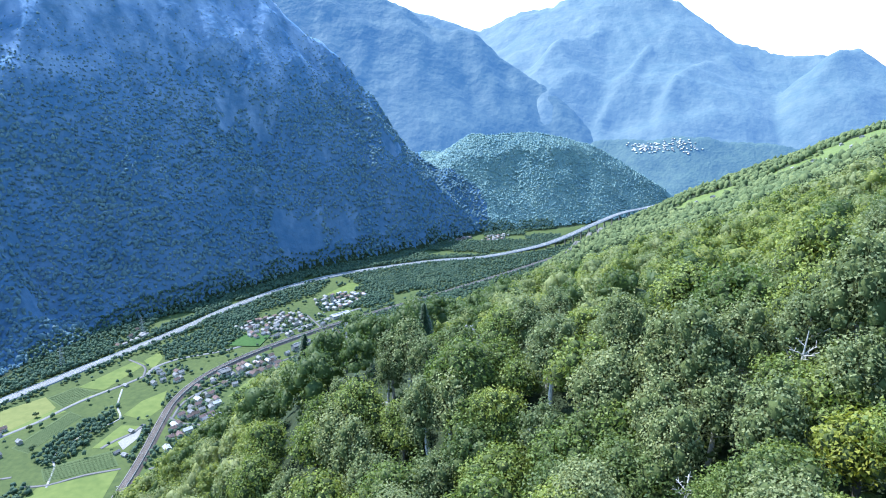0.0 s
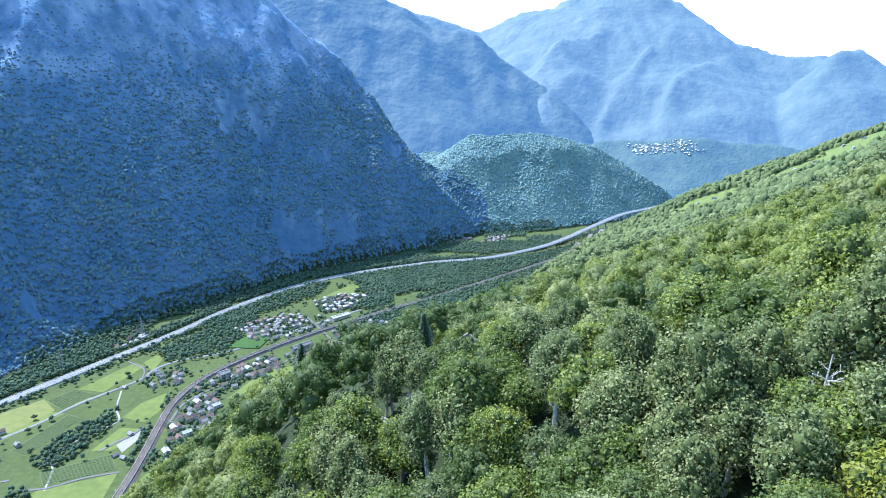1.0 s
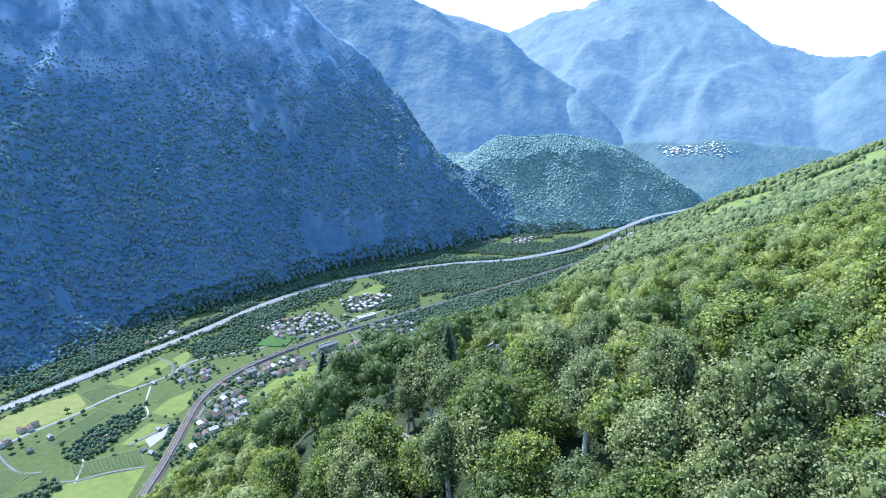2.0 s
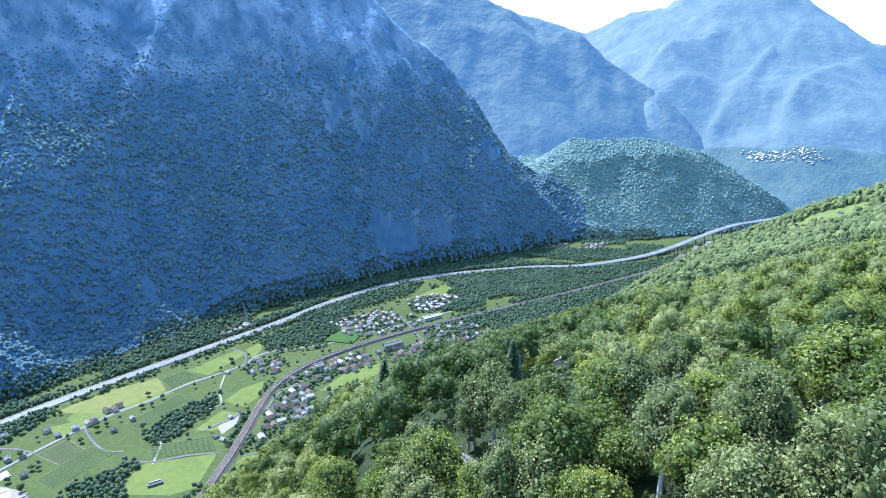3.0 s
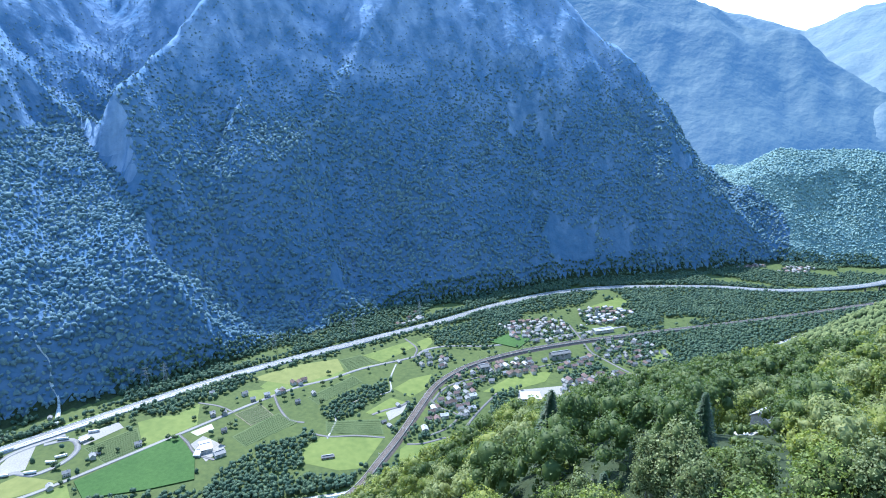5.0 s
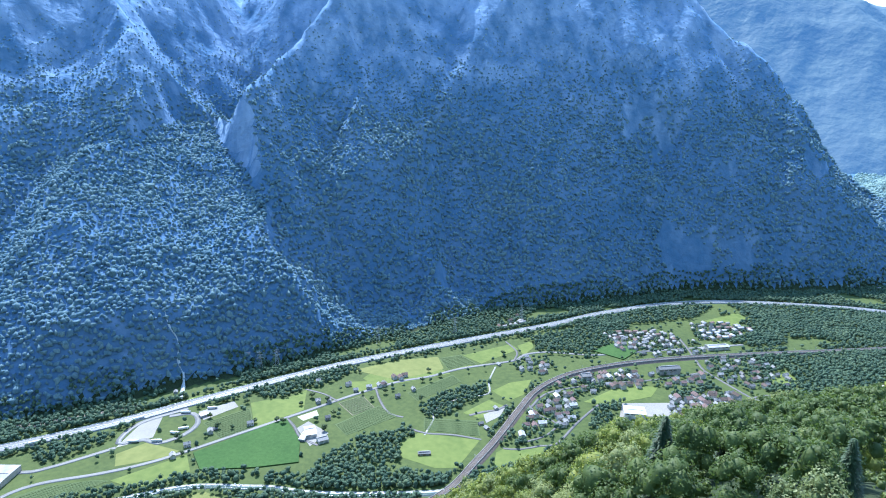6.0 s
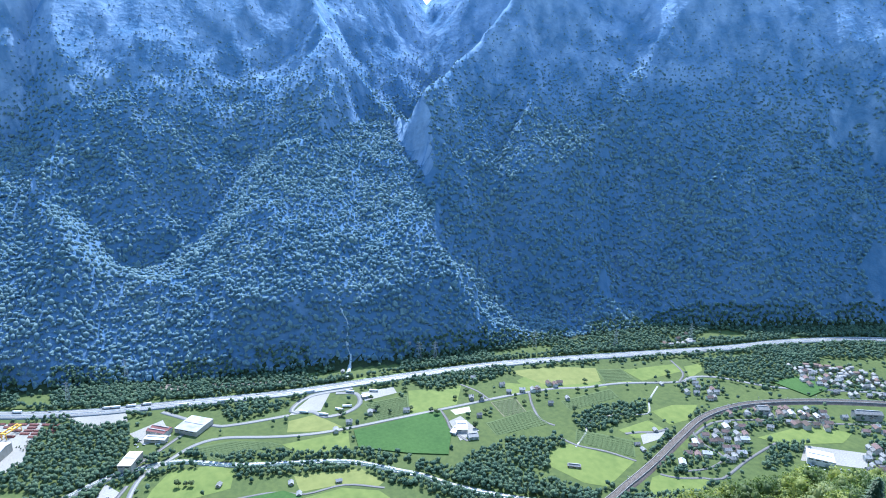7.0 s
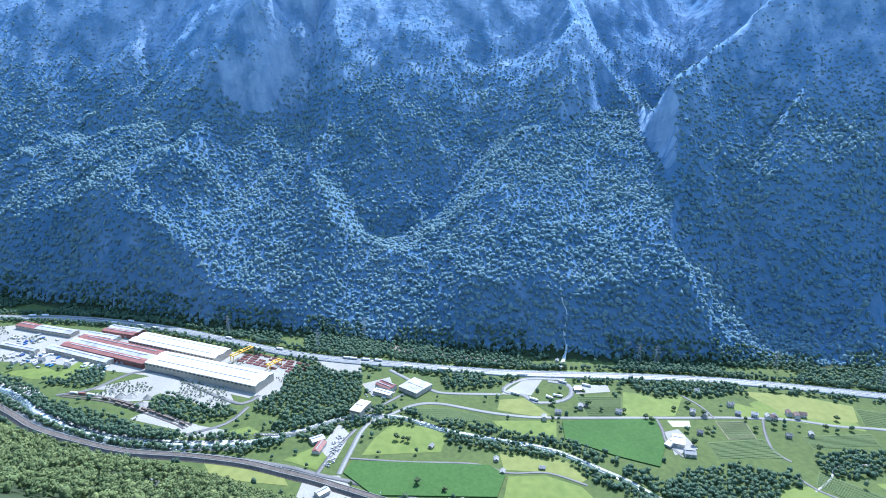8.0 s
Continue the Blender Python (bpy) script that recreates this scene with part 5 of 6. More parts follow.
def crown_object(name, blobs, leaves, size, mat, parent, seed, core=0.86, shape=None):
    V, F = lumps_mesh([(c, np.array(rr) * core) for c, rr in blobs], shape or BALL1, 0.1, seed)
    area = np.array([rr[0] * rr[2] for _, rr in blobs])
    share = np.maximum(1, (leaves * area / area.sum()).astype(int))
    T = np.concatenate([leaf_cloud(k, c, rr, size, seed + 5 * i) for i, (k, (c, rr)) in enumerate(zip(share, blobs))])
    n0 = len(V)
    V = np.concatenate([V, T])
    F = np.concatenate([F, np.arange(len(T)).reshape(-1, 3) + n0])
    me = mesh_of(name, V, F, mat)
    # second slot: the painted shade colour, on the core lumps only
    me.materials.append(M_CORE_SHADE)
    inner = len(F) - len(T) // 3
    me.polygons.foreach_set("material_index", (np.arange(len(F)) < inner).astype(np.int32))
    ob = new(name, me)
    ob.parent = parent
    return ob


def field_tree(seed, h, w):
    g = random.Random(seed)
    ob = tagged(new("tree"), "single round green tree standing in a meadow", "tree", group="field trees")
    part("trunk", trunk_mesh(bmesh.new(), h * 0.6, 0.25, 0.2, seed), M_BARK, ob)
    blobs = [((g.uniform(-1, 1) * w * 0.3, g.uniform(-1, 1) * w * 0.3, h * g.uniform(0.45, 0.75)), (w * g.uniform(0.26, 0.4),) * 2 + (h * g.uniform(0.2, 0.3),)) for _ in range(5)]
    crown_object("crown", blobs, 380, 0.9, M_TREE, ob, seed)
    return ob


FT = [field_tree(3, 9, 8), field_tree(4, 12, 9), field_tree(5, 8, 6)]
spots = [(-843, 618), (-812, 537), (-794, 550), (-754, 607), (-740, 609), (-761, 667), (-769, 697), (-736, 702), (-670, 633), (-852, 551), (-836, 482), (-791, 461), (-779, 583), (-804, 213), (-799, 221), (-794, 227), (-695, 215), (-670, 246), (-664, 900), (-605, 799)] + \
    [(-769, 818), (-676, 750), (-674, 784), (-703, 757), (-648, 859), (-767, 697), (-764, 668), (-694, 677), (-670, 632), (-567, 642), (-552, 666), (-587, 1051), (-512, 1085), (-416, 960)]
for i, (x, y) in enumerate(spots):
    m = pose(x, y, 0.1, 0, 0, 40 * i)
    if i < 3:
        FT[i].matrix_basis = m
    else:
        copy_thing(FT[i % 3], m)

# waterfalls on the wall
FALL = [(-1069, 612), (-1051, 608), (-1031, 611), (-1014, 598), (-999, 597), (-977, 579), (-950, 556)]
pts = [(x, y, float(height(np.array([float(x)]), np.array([float(y)]))[0])) for x, y in FALL]
tagged(strip("waterfall", pts, [2, 4, 2, 5, 4, 7, 8], 1.2, M_FOAM, 1.5, gap=8), "white waterfall running down the rock wall", "water", kind="structure")


# ---- freight yard, heaps and storage of the works ----
YARD_LINE = [(-1085, -294), (-1038, -209), (-952, -114), (-923, -88)]
for o in (-9, -3, 3):
    tagged(strip("siding", YARD_LINE, 3.4, 0.5, M_BALLAST, 0.5, offset=o, gap=10), "brown ballast railway siding in the works yard", "railway", kind="structure")
    for side in (-0.75, 0.75):
        tagged(strip("siding_rail", YARD_LINE, 0.2, 0.72, M_RAIL, 0.2, offset=o + side, gap=12), "rusty rail of the works siding", "rail", kind="structure")


def wagon(mat, label):
    ob = tagged(new("freight_wagon"), label, "wagon", group="freight wagons")
    part("body", boxes((-6.5, 6.5, -1.4, 1.4, 1.1, 3.2, 0.1)), mat, ob)
    part("underframe", boxes((-6.8, 6.8, -1.2, 1.2, 0.75, 1.1, 0.05)), M_STEEL, ob)
    wheels(ob, (-4.8, 4.8), 0.75, 0.45)
    return ob


yl = smooth_line(YARD_LINE, 15)
kinds = [wagon(M_BROWN_ROOF, "rusty red freight wagon on the works siding"), wagon(M_TARP, "pale covered freight wagon on the works siding"), wagon(M_BALLAST, "dark freight wagon on the works siding")]
first = set()
for i in range(1, len(yl) - 1):
    d = (yl[i + 1] - yl[i]).normalized()
    for row, o in enumerate((-9, -3, 3)):
        if (row == 0 and i < 4) or (row == 1 and i > 4) or (row == 2 and 6 < i < 11):
            k = 2 if row else int(rng.integers(0, 2))
            c = yl[i] + Vector((d.y, -d.x, 0)) * o
            m = pose(c.x, c.y, 0.72, 0, 0, math.degrees(math.atan2(d.y, d.x)))
            t = kinds[k] if k not in first else copy_thing(kinds[k], m)
            first.add(k)
            t.matrix_basis = m


def heap(x, y, r, h, seed):
    g = random.Random(seed)
    bm = bmesh.new()
    bmesh.ops.create_cone(bm, cap_ends=False, segments=18, radius1=r, radius2=r * 0.12, depth=h, matrix=Matrix.Translation((0, 0, h / 2)))
    bmesh.ops.subdivide_edges(bm, edges=bm.edges[:], cuts=1)
    for v in bm.verts:
        v.co.x += g.uniform(-1, 1) * r * 0.08
        v.co.y += g.uniform(-1, 1) * r * 0.08
        v.co.z = max(-0.2, v.co.z + g.uniform(-0.06, 0.06) * h * (v.co.z > 0.2))
    ob = part("gravel_heap", bm, M_YARD)
    ob.location = (x, y, 0.25)
    return tagged(ob, "grey gravel heap in the works yard", "gravel heap", group="gravel heaps")


for i, (x, y) in enumerate([(-1080, -216), (-1055, -199), (-1054, -182), (-1037, -156), (-1016, -130), (-1014, -163)]):
    heap(x, y, 8 + 3 * (i % 3), 4 + (i % 2) * 2, i)
M_BLUE = material("blue_sheet", (0.04, 0.1, 0.3), (0.07, 0.16, 0.42), 0.3, 0.5, 0.1, vary=0.3)
STORE = [[(-1297, -440), (-1297, -393), (-1219, -298), (-1203, -367), (-1255, -428)], [(-1232, -272), (-1184, -216), (-1149, -256), (-1184, -299)], [(-1376, -455), (-1377, -395), (-1327, -352), (-1329, -431)]]
boxes_kind = []
for mat, label in ((M_BLUE, "blue steel storage container in the works yard"), (M_TARP, "white storage container in the works yard"), (M_GREY_ROOF, "grey pallet stack in the works yard")):
    ob = tagged(new("container"), label, "container", group="storage containers")
    part("shell", boxes((-4, 4, -1.3, 1.3, 0.1, 2.7, 0.06)), mat, ob)
    part("door", boxes((3.98, 4.08, -1.2, 1.2, 0.2, 2.5, 0.02)), M_STEEL, ob)
    boxes_kind.append(ob)
first = set()
for poly in STORE:
    P = np.array(poly, float)
    x, y = scatter(P[:, 0].min(), P[:, 0].max(), P[:, 1].min(), P[:, 1].max(), 11)
    ok = inside(x, y, poly)
    for cx_, cy_ in zip(x[ok], y[ok]):
        if rng.random() < 0.6:
            k = int(rng.choice([0, 1, 1, 2, 2]))
            m = pose(cx_, cy_, 0.3, 0, 0, rng.choice([52, 142]) + rng.uniform(-4, 4))
            t = boxes_kind[k] if k not in first else copy_thing(boxes_kind[k], m)
            first.add(k)
            t.matrix_basis = m
# parked cars beside the halls and in the village
for poly in ([(-970, 189), (-938, 232), (-913, 236), (-940, 194)], [(-303, 953), (-267, 964), (-237, 1003), (-233, 989), (-287, 923)], [(-299, 1397), (-277, 1438), (-255, 1391), (-281, 1367)]):
    P = np.array(poly, float)
    x, y = scatter(P[:, 0].min(), P[:, 0].max(), P[:, 1].min(), P[:, 1].max(), 7)
    ok = inside(x, y, poly) & (rng.random(len(x)) < 0.5)
    for cx_, cy_ in zip(x[ok], y[ok]):
        copy_thing(CAR, pose(cx_, cy_, 0.36, 0, 0, rng.uniform(0, 180)))


# ---- the forest on the slope below the camera ----
M_LEAF_A = material("fresh_green_leaf", (0.08, 0.122, 0.022), (0.19, 0.225, 0.05), 1.6, 0.55, 0.7, 4.0, coarse=0.05, vary=0.28, island=0.22, through_light=0.25)
M_LEAF_B = material("grey_green_birch_leaf", (0.115, 0.145, 0.056), (0.225, 0.245, 0.1), 1.6, 0.55, 0.7, 4.0, coarse=0.05, vary=0.22, island=0.22, through_light=0.25)
M_LEAF_C = material("dark_green_leaf", (0.042, 0.07, 0.016), (0.11, 0.142, 0.034), 1.6, 0.5, 0.7, 4.0, coarse=0.05, vary=0.25, island=0.22, through_light=0.18)
M_LEAF_D = material("yellow_green_leaf", (0.12, 0.145, 0.018), (0.23, 0.245, 0.04), 1.6, 0.55, 0.7, 4.0, coarse=0.05, vary=0.2, island=0.22, through_light=0.25)
M_NEEDLE = material("spruce_needles", (0.015, 0.035, 0.015), (0.04, 0.07, 0.025), 0.6, 0.6, 0.0, coarse=0.1, vary=0.2)
M_MID = material("slope_canopy", (0.095, 0.13, 0.026), (0.21, 0.235, 0.055), 0.9, 0.6, 0.8, 2.5, coarse=0.02, island=0.32, through_light=0.35)
M_DEAD = material("bleached_dead_wood", (0.3, 0.28, 0.25), (0.5, 0.47, 0.43), 2.0, 0.8, 0.3, 6.0)
M_BIRCH = material("birch_bark", (0.35, 0.33, 0.3), (0.65, 0.63, 0.6), 1.5, 0.7, 0.3, 5.0)


def on_slope(x, y, z=0.0):
    return float(height(np.array([float(x)]), np.array([float(y)]))[0]) + z


def broadleaf(seed, h, w, leaves, size, leaf_mat, bark, label, upright=1.0, blobs_n=11):
    g = random.Random(seed)
    ob = tagged(new("tree"), label, "tree", group="slope trees")
    part("trunk", trunk_mesh(bmesh.new(), h * 0.8, 0.22 + h * 0.006, g.uniform(-0.8, 0.8), seed, 5, w * 0.3), bark, ob)
    # lumps of foliage spread over a dome
    blobs = []
    turn = g.uniform(0, 6.283)
    for i in range(blobs_n):
        u = (i + 0.5) / blobs_n
        a = turn + 2.39996 * i + g.uniform(-0.35, 0.35)
        up = 1 - 1.15 * u                                        # from the top down to below the widest part
        out = math.sqrt(max(0.0, 1 - min(1.0, abs(up)) ** 2)) * g.uniform(0.72, 1.0)
        s = w * g.uniform(0.1, 0.225) * (1.0 + 0.25 * u)
        zz = h * (0.6 + 0.3 * up * g.uniform(0.85, 1.15) * min(upright, 1.2)) - s * 0.3
        blobs.append(((math.cos(a) * out * w * 0.36, math.sin(a) * out * w * 0.36, zz), (s, s, s * upright * g.uniform(0.85, 1.1))))
    blobs.append(((0, 0, h * 0.56), (w * 0.33, w * 0.33, h * 0.27)))
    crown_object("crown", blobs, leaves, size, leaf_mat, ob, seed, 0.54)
    return ob


KIND_SPECS = [
    (11, 11, 9.0, 10500, 0.235, M_LEAF_A, M_BARK, "leafy green broadleaf tree with rounded lumpy crown", 1.0, 24),
    (12, 13, 7.8, 10500, 0.21, M_LEAF_B, M_BIRCH, "slender birch with feathery grey-green crown", 1.35, 26),
    (13, 10, 9.2, 10500, 0.235, M_LEAF_C, M_BARK, "dense dark green broadleaf tree on the slope", 0.95, 24),
    (14, 9, 8.0, 9000, 0.235, M_LEAF_A, M_BARK, "small bushy green tree among the slope forest", 0.9, 20),
    (15, 12, 7.0, 9500, 0.2, M_LEAF_B, M_BIRCH, "young birch with pale grey-green foliage", 1.4, 24),
    (16, 8, 6.6, 7000, 0.235, M_LEAF_D, M_BARK, "young yellow-green tree on the slope", 1.05, 18),
    (17, 14, 10.4, 12500, 0.25, M_LEAF_A, M_BARK, "tall spreading green chestnut tree on the slope", 1.0, 30),
]
NEAR_KINDS = [broadleaf(*q) for q in KIND_SPECS]
NEAR_KINDS += [broadleaf(q[0] + 20, q[1], q[2], int(q[3] / 2.6), q[4] * 1.33, *q[5:]) for q in KIND_SPECS]
WEIGHTS = np.array([0.24, 0.17, 0.16, 0.16, 0.14, 0.03, 0.10])
RUSTICO, ROOF2 = (10.0, 203.0), (-11.0, 120.0)


def open_ground(x, y):
    """Small clearings round the two stone houses."""
    a = np.hypot(x - RUSTICO[0], y - RUSTICO[1]) < 13
    a |= (np.abs(x - 4) < 6) & (y > 140) & (y < 200)
    a |= np.hypot(x - ROOF2[0], y - ROOF2[1]) < 3.4
    return a


X, Y = scatter(-160, 170, 18, 160, 7.2)
az = np.degrees(np.arctan2(-X, Y + 10))
d = np.hypot(X + 4, Y - 12)
keep = (az > -42) & (az < 46) & (d > 24) & (d < 122) & ~open_ground(X, Y) & (Y < 140)
X, Y, d = X[keep], Y[keep], d[keep]
order = np.argsort(d)[:300]
NEAR_X, NEAR_Y, NEAR_R = X[order], Y[order], float(d[order].max())
grove = fractal(NEAR_X, NEAR_Y, 26, 2, 41)
used = set()
for x, y, gv in zip(NEAR_X, NEAR_Y, grove):
    p = WEIGHTS * np.array([1.2, 1 + 1.5 * (gv > 0.58), 1 + 2.5 * (gv < 0.42), 1.2, 0.8 + 1.2 * (gv > 0.58), 1, 1.3])
    k = int(rng.choice(7, p=p / p.sum())) + (7 if math.hypot(x + 4, y - 12) > 60 else 0)
    z = float(height(np.array([x]), np.array([y]))[0])
    s = rng.uniform(0.98, 1.42)
    m = pose(x, y, z - 0.3, rng.uniform(-5, 5), rng.uniform(-5, 5), rng.uniform(0, 360))
    if k in used:
        t = copy_thing(NEAR_KINDS[k], m)
    else:
        used.add(k)
        t = NEAR_KINDS[k]
        t.matrix_basis = m
    t.scale = (s, s, s * rng.uniform(0.9, 1.12))

def leafy(name, x, y, z, h, w, per, size, lumps, mat, label, category="forest", core=0.6):
    """A stand of trees as one mesh: a few inner lumps each, covered by small leaf sprays."""
    VP, FP, base = [], [], 0
    turn = rng.uniform(0, 6.283, len(x))
    for i in range(lumps):
        a = rng.uniform(0, 6.283, len(x))
        a = a if lumps == 1 else turn + 6.283 * i / (lumps - 1) + 0.25 * a / 6.283
        off = w * (rng.uniform(0.32, 0.52, len(x)) + 0.2 * (i % 2)) * (i > 0)
        r = w * rng.uniform(0.36, 0.5, len(x)) * (1.45 if i == 0 else 1.0)
        zz = z + h - r - (0.0 if i == 0 else 1.0) * (h * (rng.uniform(0.02, 0.16, len(x)) + 0.22 * (i % 2)))
        tall = r * rng.uniform(0.9, 1.4, len(x))
        c = np.stack([x + np.cos(a) * off, y + np.sin(a) * off, zz], 1)
        inner = core - 0.08 if i == 0 and lumps > 1 else core
        P, F = crown_points(c[:, 0], c[:, 1], c[:, 2], r * inner, tall * inner, BALL1, 0.24)
        VP.append(P), FP.append(F + base)
        base += len(P)
        n = int(per / (lumps + 1) * (2 if i == 0 and lumps > 1 else 1))
        d = rng.normal(size=(len(x), n, 3))
        d[:, :, 2] = np.abs(d[:, :, 2]) - 0.35
        d /= np.linalg.norm(d, axis=2)[:, :, None]
        p = c[:, None, :] + d * np.stack([r, r, tall], 1)[:, None, :] * rng.uniform(0.84, 1.06, (len(x), n, 1))
        nrm = d + 0.6 * rng.normal(size=d.shape) + np.array([0, 0, 0.3])
        nrm /= np.linalg.norm(nrm, axis=2)[:, :, None]
        u = np.cross(nrm, rng.normal(size=d.shape))
        u /= np.linalg.norm(u, axis=2)[:, :, None] + 1e-9
        v = np.cross(nrm, u)
        s = rng.uniform(0.6, 1.4, (len(x), n, 1)) * size
        tri = np.stack([p - u * s * 0.5 - v * s * 0.45, p + u * s * 0.6, p - u * s * 0.4 + v * s * 0.5], 2).reshape(-1, 3)
        VP.append(tri), FP.append(np.arange(len(tri)).reshape(-1, 3) + base)
        base += len(tri)
    return tagged(new(name, mesh_of(name, np.concatenate(VP), np.concatenate(FP), mat)), label, category, kind="stuff")


M_MID_B = material("slope_birch_canopy", (0.13, 0.16, 0.055), (0.24, 0.26, 0.098), 0.9, 0.6, 0.5, 2.5, coarse=0.02, island=0.15, through_light=0.35)
M_MID_C = material("slope_oak_canopy", (0.042, 0.072, 0.018), (0.1, 0.132, 0.035), 0.9, 0.6, 0.5, 2.5, coarse=0.02, island=0.15, through_light=0.3)

# woods and hedges on the valley floor
wh = rng.uniform(6, 11.5, len(tx)) * (0.75 + 0.5 * fractal(tx, ty, 40, 2, 14))
leafy("valley_woods", tx, ty, height(tx, ty), wh, rng.uniform(4.6, 6.8, len(tx)), 34, 1.3, 1, M_TREE, "dark green broadleaf woods and hedges on the valley floor", "woods", 0.86)
# shrubs spreading over the bare yards
sx, sy = scatter(-1450, -880, -500, 120, 5.5)
ok = (fractal(sx, sy, 45, 3, 93) > 0.56) & (np.abs(beside(sx, sy, YARD_LINE)) > 14)
on_yard = np.zeros(len(sx), bool)
for pts in YARDS[:5]:
    on_yard |= inside(sx, sy, pts)
for x, y in placed:
    ok &= (sx - x) ** 2 + (sy - y) ** 2 > 900
ok &= on_yard
leafy("yard_scrub", sx[ok], sy[ok], np.zeros(int(ok.sum())), rng.uniform(1.5, 3.5, int(ok.sum())), rng.uniform(1.6, 2.8, int(ok.sum())), 24, 1.2, 1, M_TREE, "green scrub spreading over the gravel yards", "shrubs")

# undergrowth between the trunks
ux, uy = scatter(-230, 180, 10, 250, 4.6)
uaz = np.degrees(np.arctan2(-ux, uy + 10))
ok = (uaz > -46) & (uaz < 60) & (np.hypot(ux - RUSTICO[0], uy - RUSTICO[1]) > 8) & (np.hypot(ux - ROOF2[0], uy - ROOF2[1]) > 3.4)
ux, uy = ux[ok], uy[ok]
leafy("undergrowth", ux, uy, height(ux, uy), rng.uniform(2.0, 4.5, len(ux)), rng.uniform(1.4, 2.4, len(ux)), 24, 0.55, 1, M_LEAF_C,
      "dark green undergrowth between the slope trees", "undergrowth")

# middle distance, in stands of three kinds
X, Y = scatter(-520, 460, -250, 520, 10.6)
az = np.degrees(np.arctan2(-X, Y))
d = np.hypot(X + 4, Y - 12)
near_zone = (az > -42) & (az < 46) & (d < NEAR_R) & (d > 20) & (Y < 140)
keep = (beside(X, Y, NEAR_FOOT) > 6) & ~near_zone & (d > 24) & (np.hypot(X, Y) < 460) & (az > -44) & (az < 62) & ~open_ground(X, Y)
keep &= ~((d < 60) & (az > 46))
X, Y, d = X[keep], Y[keep], d[keep]
Z = height(X, Y)
H = rng.uniform(9, 19, len(X))
W = rng.uniform(4.6, 6.4, len(X)) * (0.7 + H / 46)
stand = 0.6 * fractal(X, Y, 45, 2, 43) + 0.4 * rng.random(len(X))
dark_grove = (np.hypot(X + 25, Y - 160) < 30) | ((Y > 240) & (Y < 400) & (X > -60) & (X < 0.4 * (Y - 240) + 12))
for name, mat, sel, label in (("slope_forest", M_MID, (stand >= 0.4) & (stand < 0.6) & ~dark_grove, "sunlit green deciduous forest covering the slope"),
                              ("slope_birches", M_MID_B, (stand >= 0.6) & ~dark_grove, "pale grey-green birch stands on the slope"),
                              ("slope_oaks", M_MID_C, (stand < 0.4) | dark_grove, "dark green oak stands on the slope")):
    for near_part, per, size in ((d < 250, 760, 0.53), (d >= 250, 240, 0.95)):
        m = sel & near_part
        leafy(name, X[m], Y[m], Z[m], H[m], W[m], per, size, 8, mat, label, core=0.7)

M_MID_FAR = material("far_slope_canopy", (0.06, 0.09, 0.032), (0.135, 0.162, 0.06), 0.5, 0.9, 0.8, 1.5, coarse=0.015, island=0.3)
# far part of the slope, with pasture clearings
X, Y = scatter(-1250, 1500, -720, 2350, 10.4)
d = np.hypot(X, Y)
az = np.degrees(np.arctan2(-X, Y))
keep = (beside(X, Y, NEAR_FOOT) > 6) & (d >= 460) & (az > -42) & (az < 116) & (d < 2400) & ((az < 60) | (d > 460))
PASTURE = [(527, 1222, 56), (640, 1095, 58), (636, 1000, 46), (640, 915, 55), (715, 1060, 56), (755, 1150, 60)]
for px, py, pr in PASTURE:
    keep &= np.hypot(X - px, (Y - py) * 0.8) > pr
    A, R = np.meshgrid(np.linspace(0, 2 * math.pi, 33), np.linspace(0.02, 1.1, 7))
    qx, qy = px + np.cos(A) * R * pr, py + np.sin(A) * R * pr / 0.8
    me, _ = grid_mesh("pasture", qx, qy, height(qx, qy) + 0.6, CROPS["meadow"])
    tagged(new("pasture", me), "bright green mountain pasture in a forest clearing", "pasture", kind="structure")
    for k in range(2):
        hx, hy = px + pr * (0.2 - 0.5 * k), py - pr * 0.2 + 8 * k
        put_house(4, hx, hy, 30 + 40 * k, on_slope(hx, hy, 0.3))
X, Y, d, az = X[keep], Y[keep], d[keep], az[keep]
near_part = (d < 640) | ((az > 75) & (d < 1000))
x, y = X[near_part], Y[near_part]
leafy("far_slope_forest", x, y, height(x, y), rng.uniform(8, 16, len(x)), rng.uniform(5.4, 7.6, len(x)), 64, 1.5, 3, M_MID_FAR, "green deciduous forest on the far part of the slope", core=0.8)
x, y = X[~near_part], Y[~near_part]
r = rng.uniform(2.6, 6.0, len(x))
tagged(crowns("farther_slope_forest", x, y, height(x, y) + rng.uniform(2, 9, len(x)), r, r * rng.uniform(1.0, 1.6, len(x)), BALL1, M_MID_FAR, 0.24),
       "green deciduous forest on the far part of the slope", "forest", kind="stuff")


def outcrop(x, y, w, h, seed):
    """A jagged crag standing out of the slope."""
    g = random.Random(seed)
    bm = bmesh.new()
    bmesh.ops.create_icosphere(bm, subdivisions=3, radius=1)
    for v in bm.verts:
        f = 1 + 0.5 * (noise.noise(v.co * 1.7 + Vector((seed, 0, 0)))) + 0.22 * noise.noise(v.co * 5.0)
        v.co = Vector((v.co.x * w * f, v.co.y * w * 0.7 * f, round(v.co.z * f * 4) / 4 * h + v.co.z * h * 0.4))
    ob = part("rock_outcrop", bm, M_CRAG)
    ob.matrix_basis = pose(x, y, on_slope(x, y, h * 0.2), g.uniform(-8, 8), g.uniform(-8, 8), g.uniform(0, 180))
    return tagged(ob, "grey jagged rock outcrop among the slope trees", "rock", group="rock outcrops")


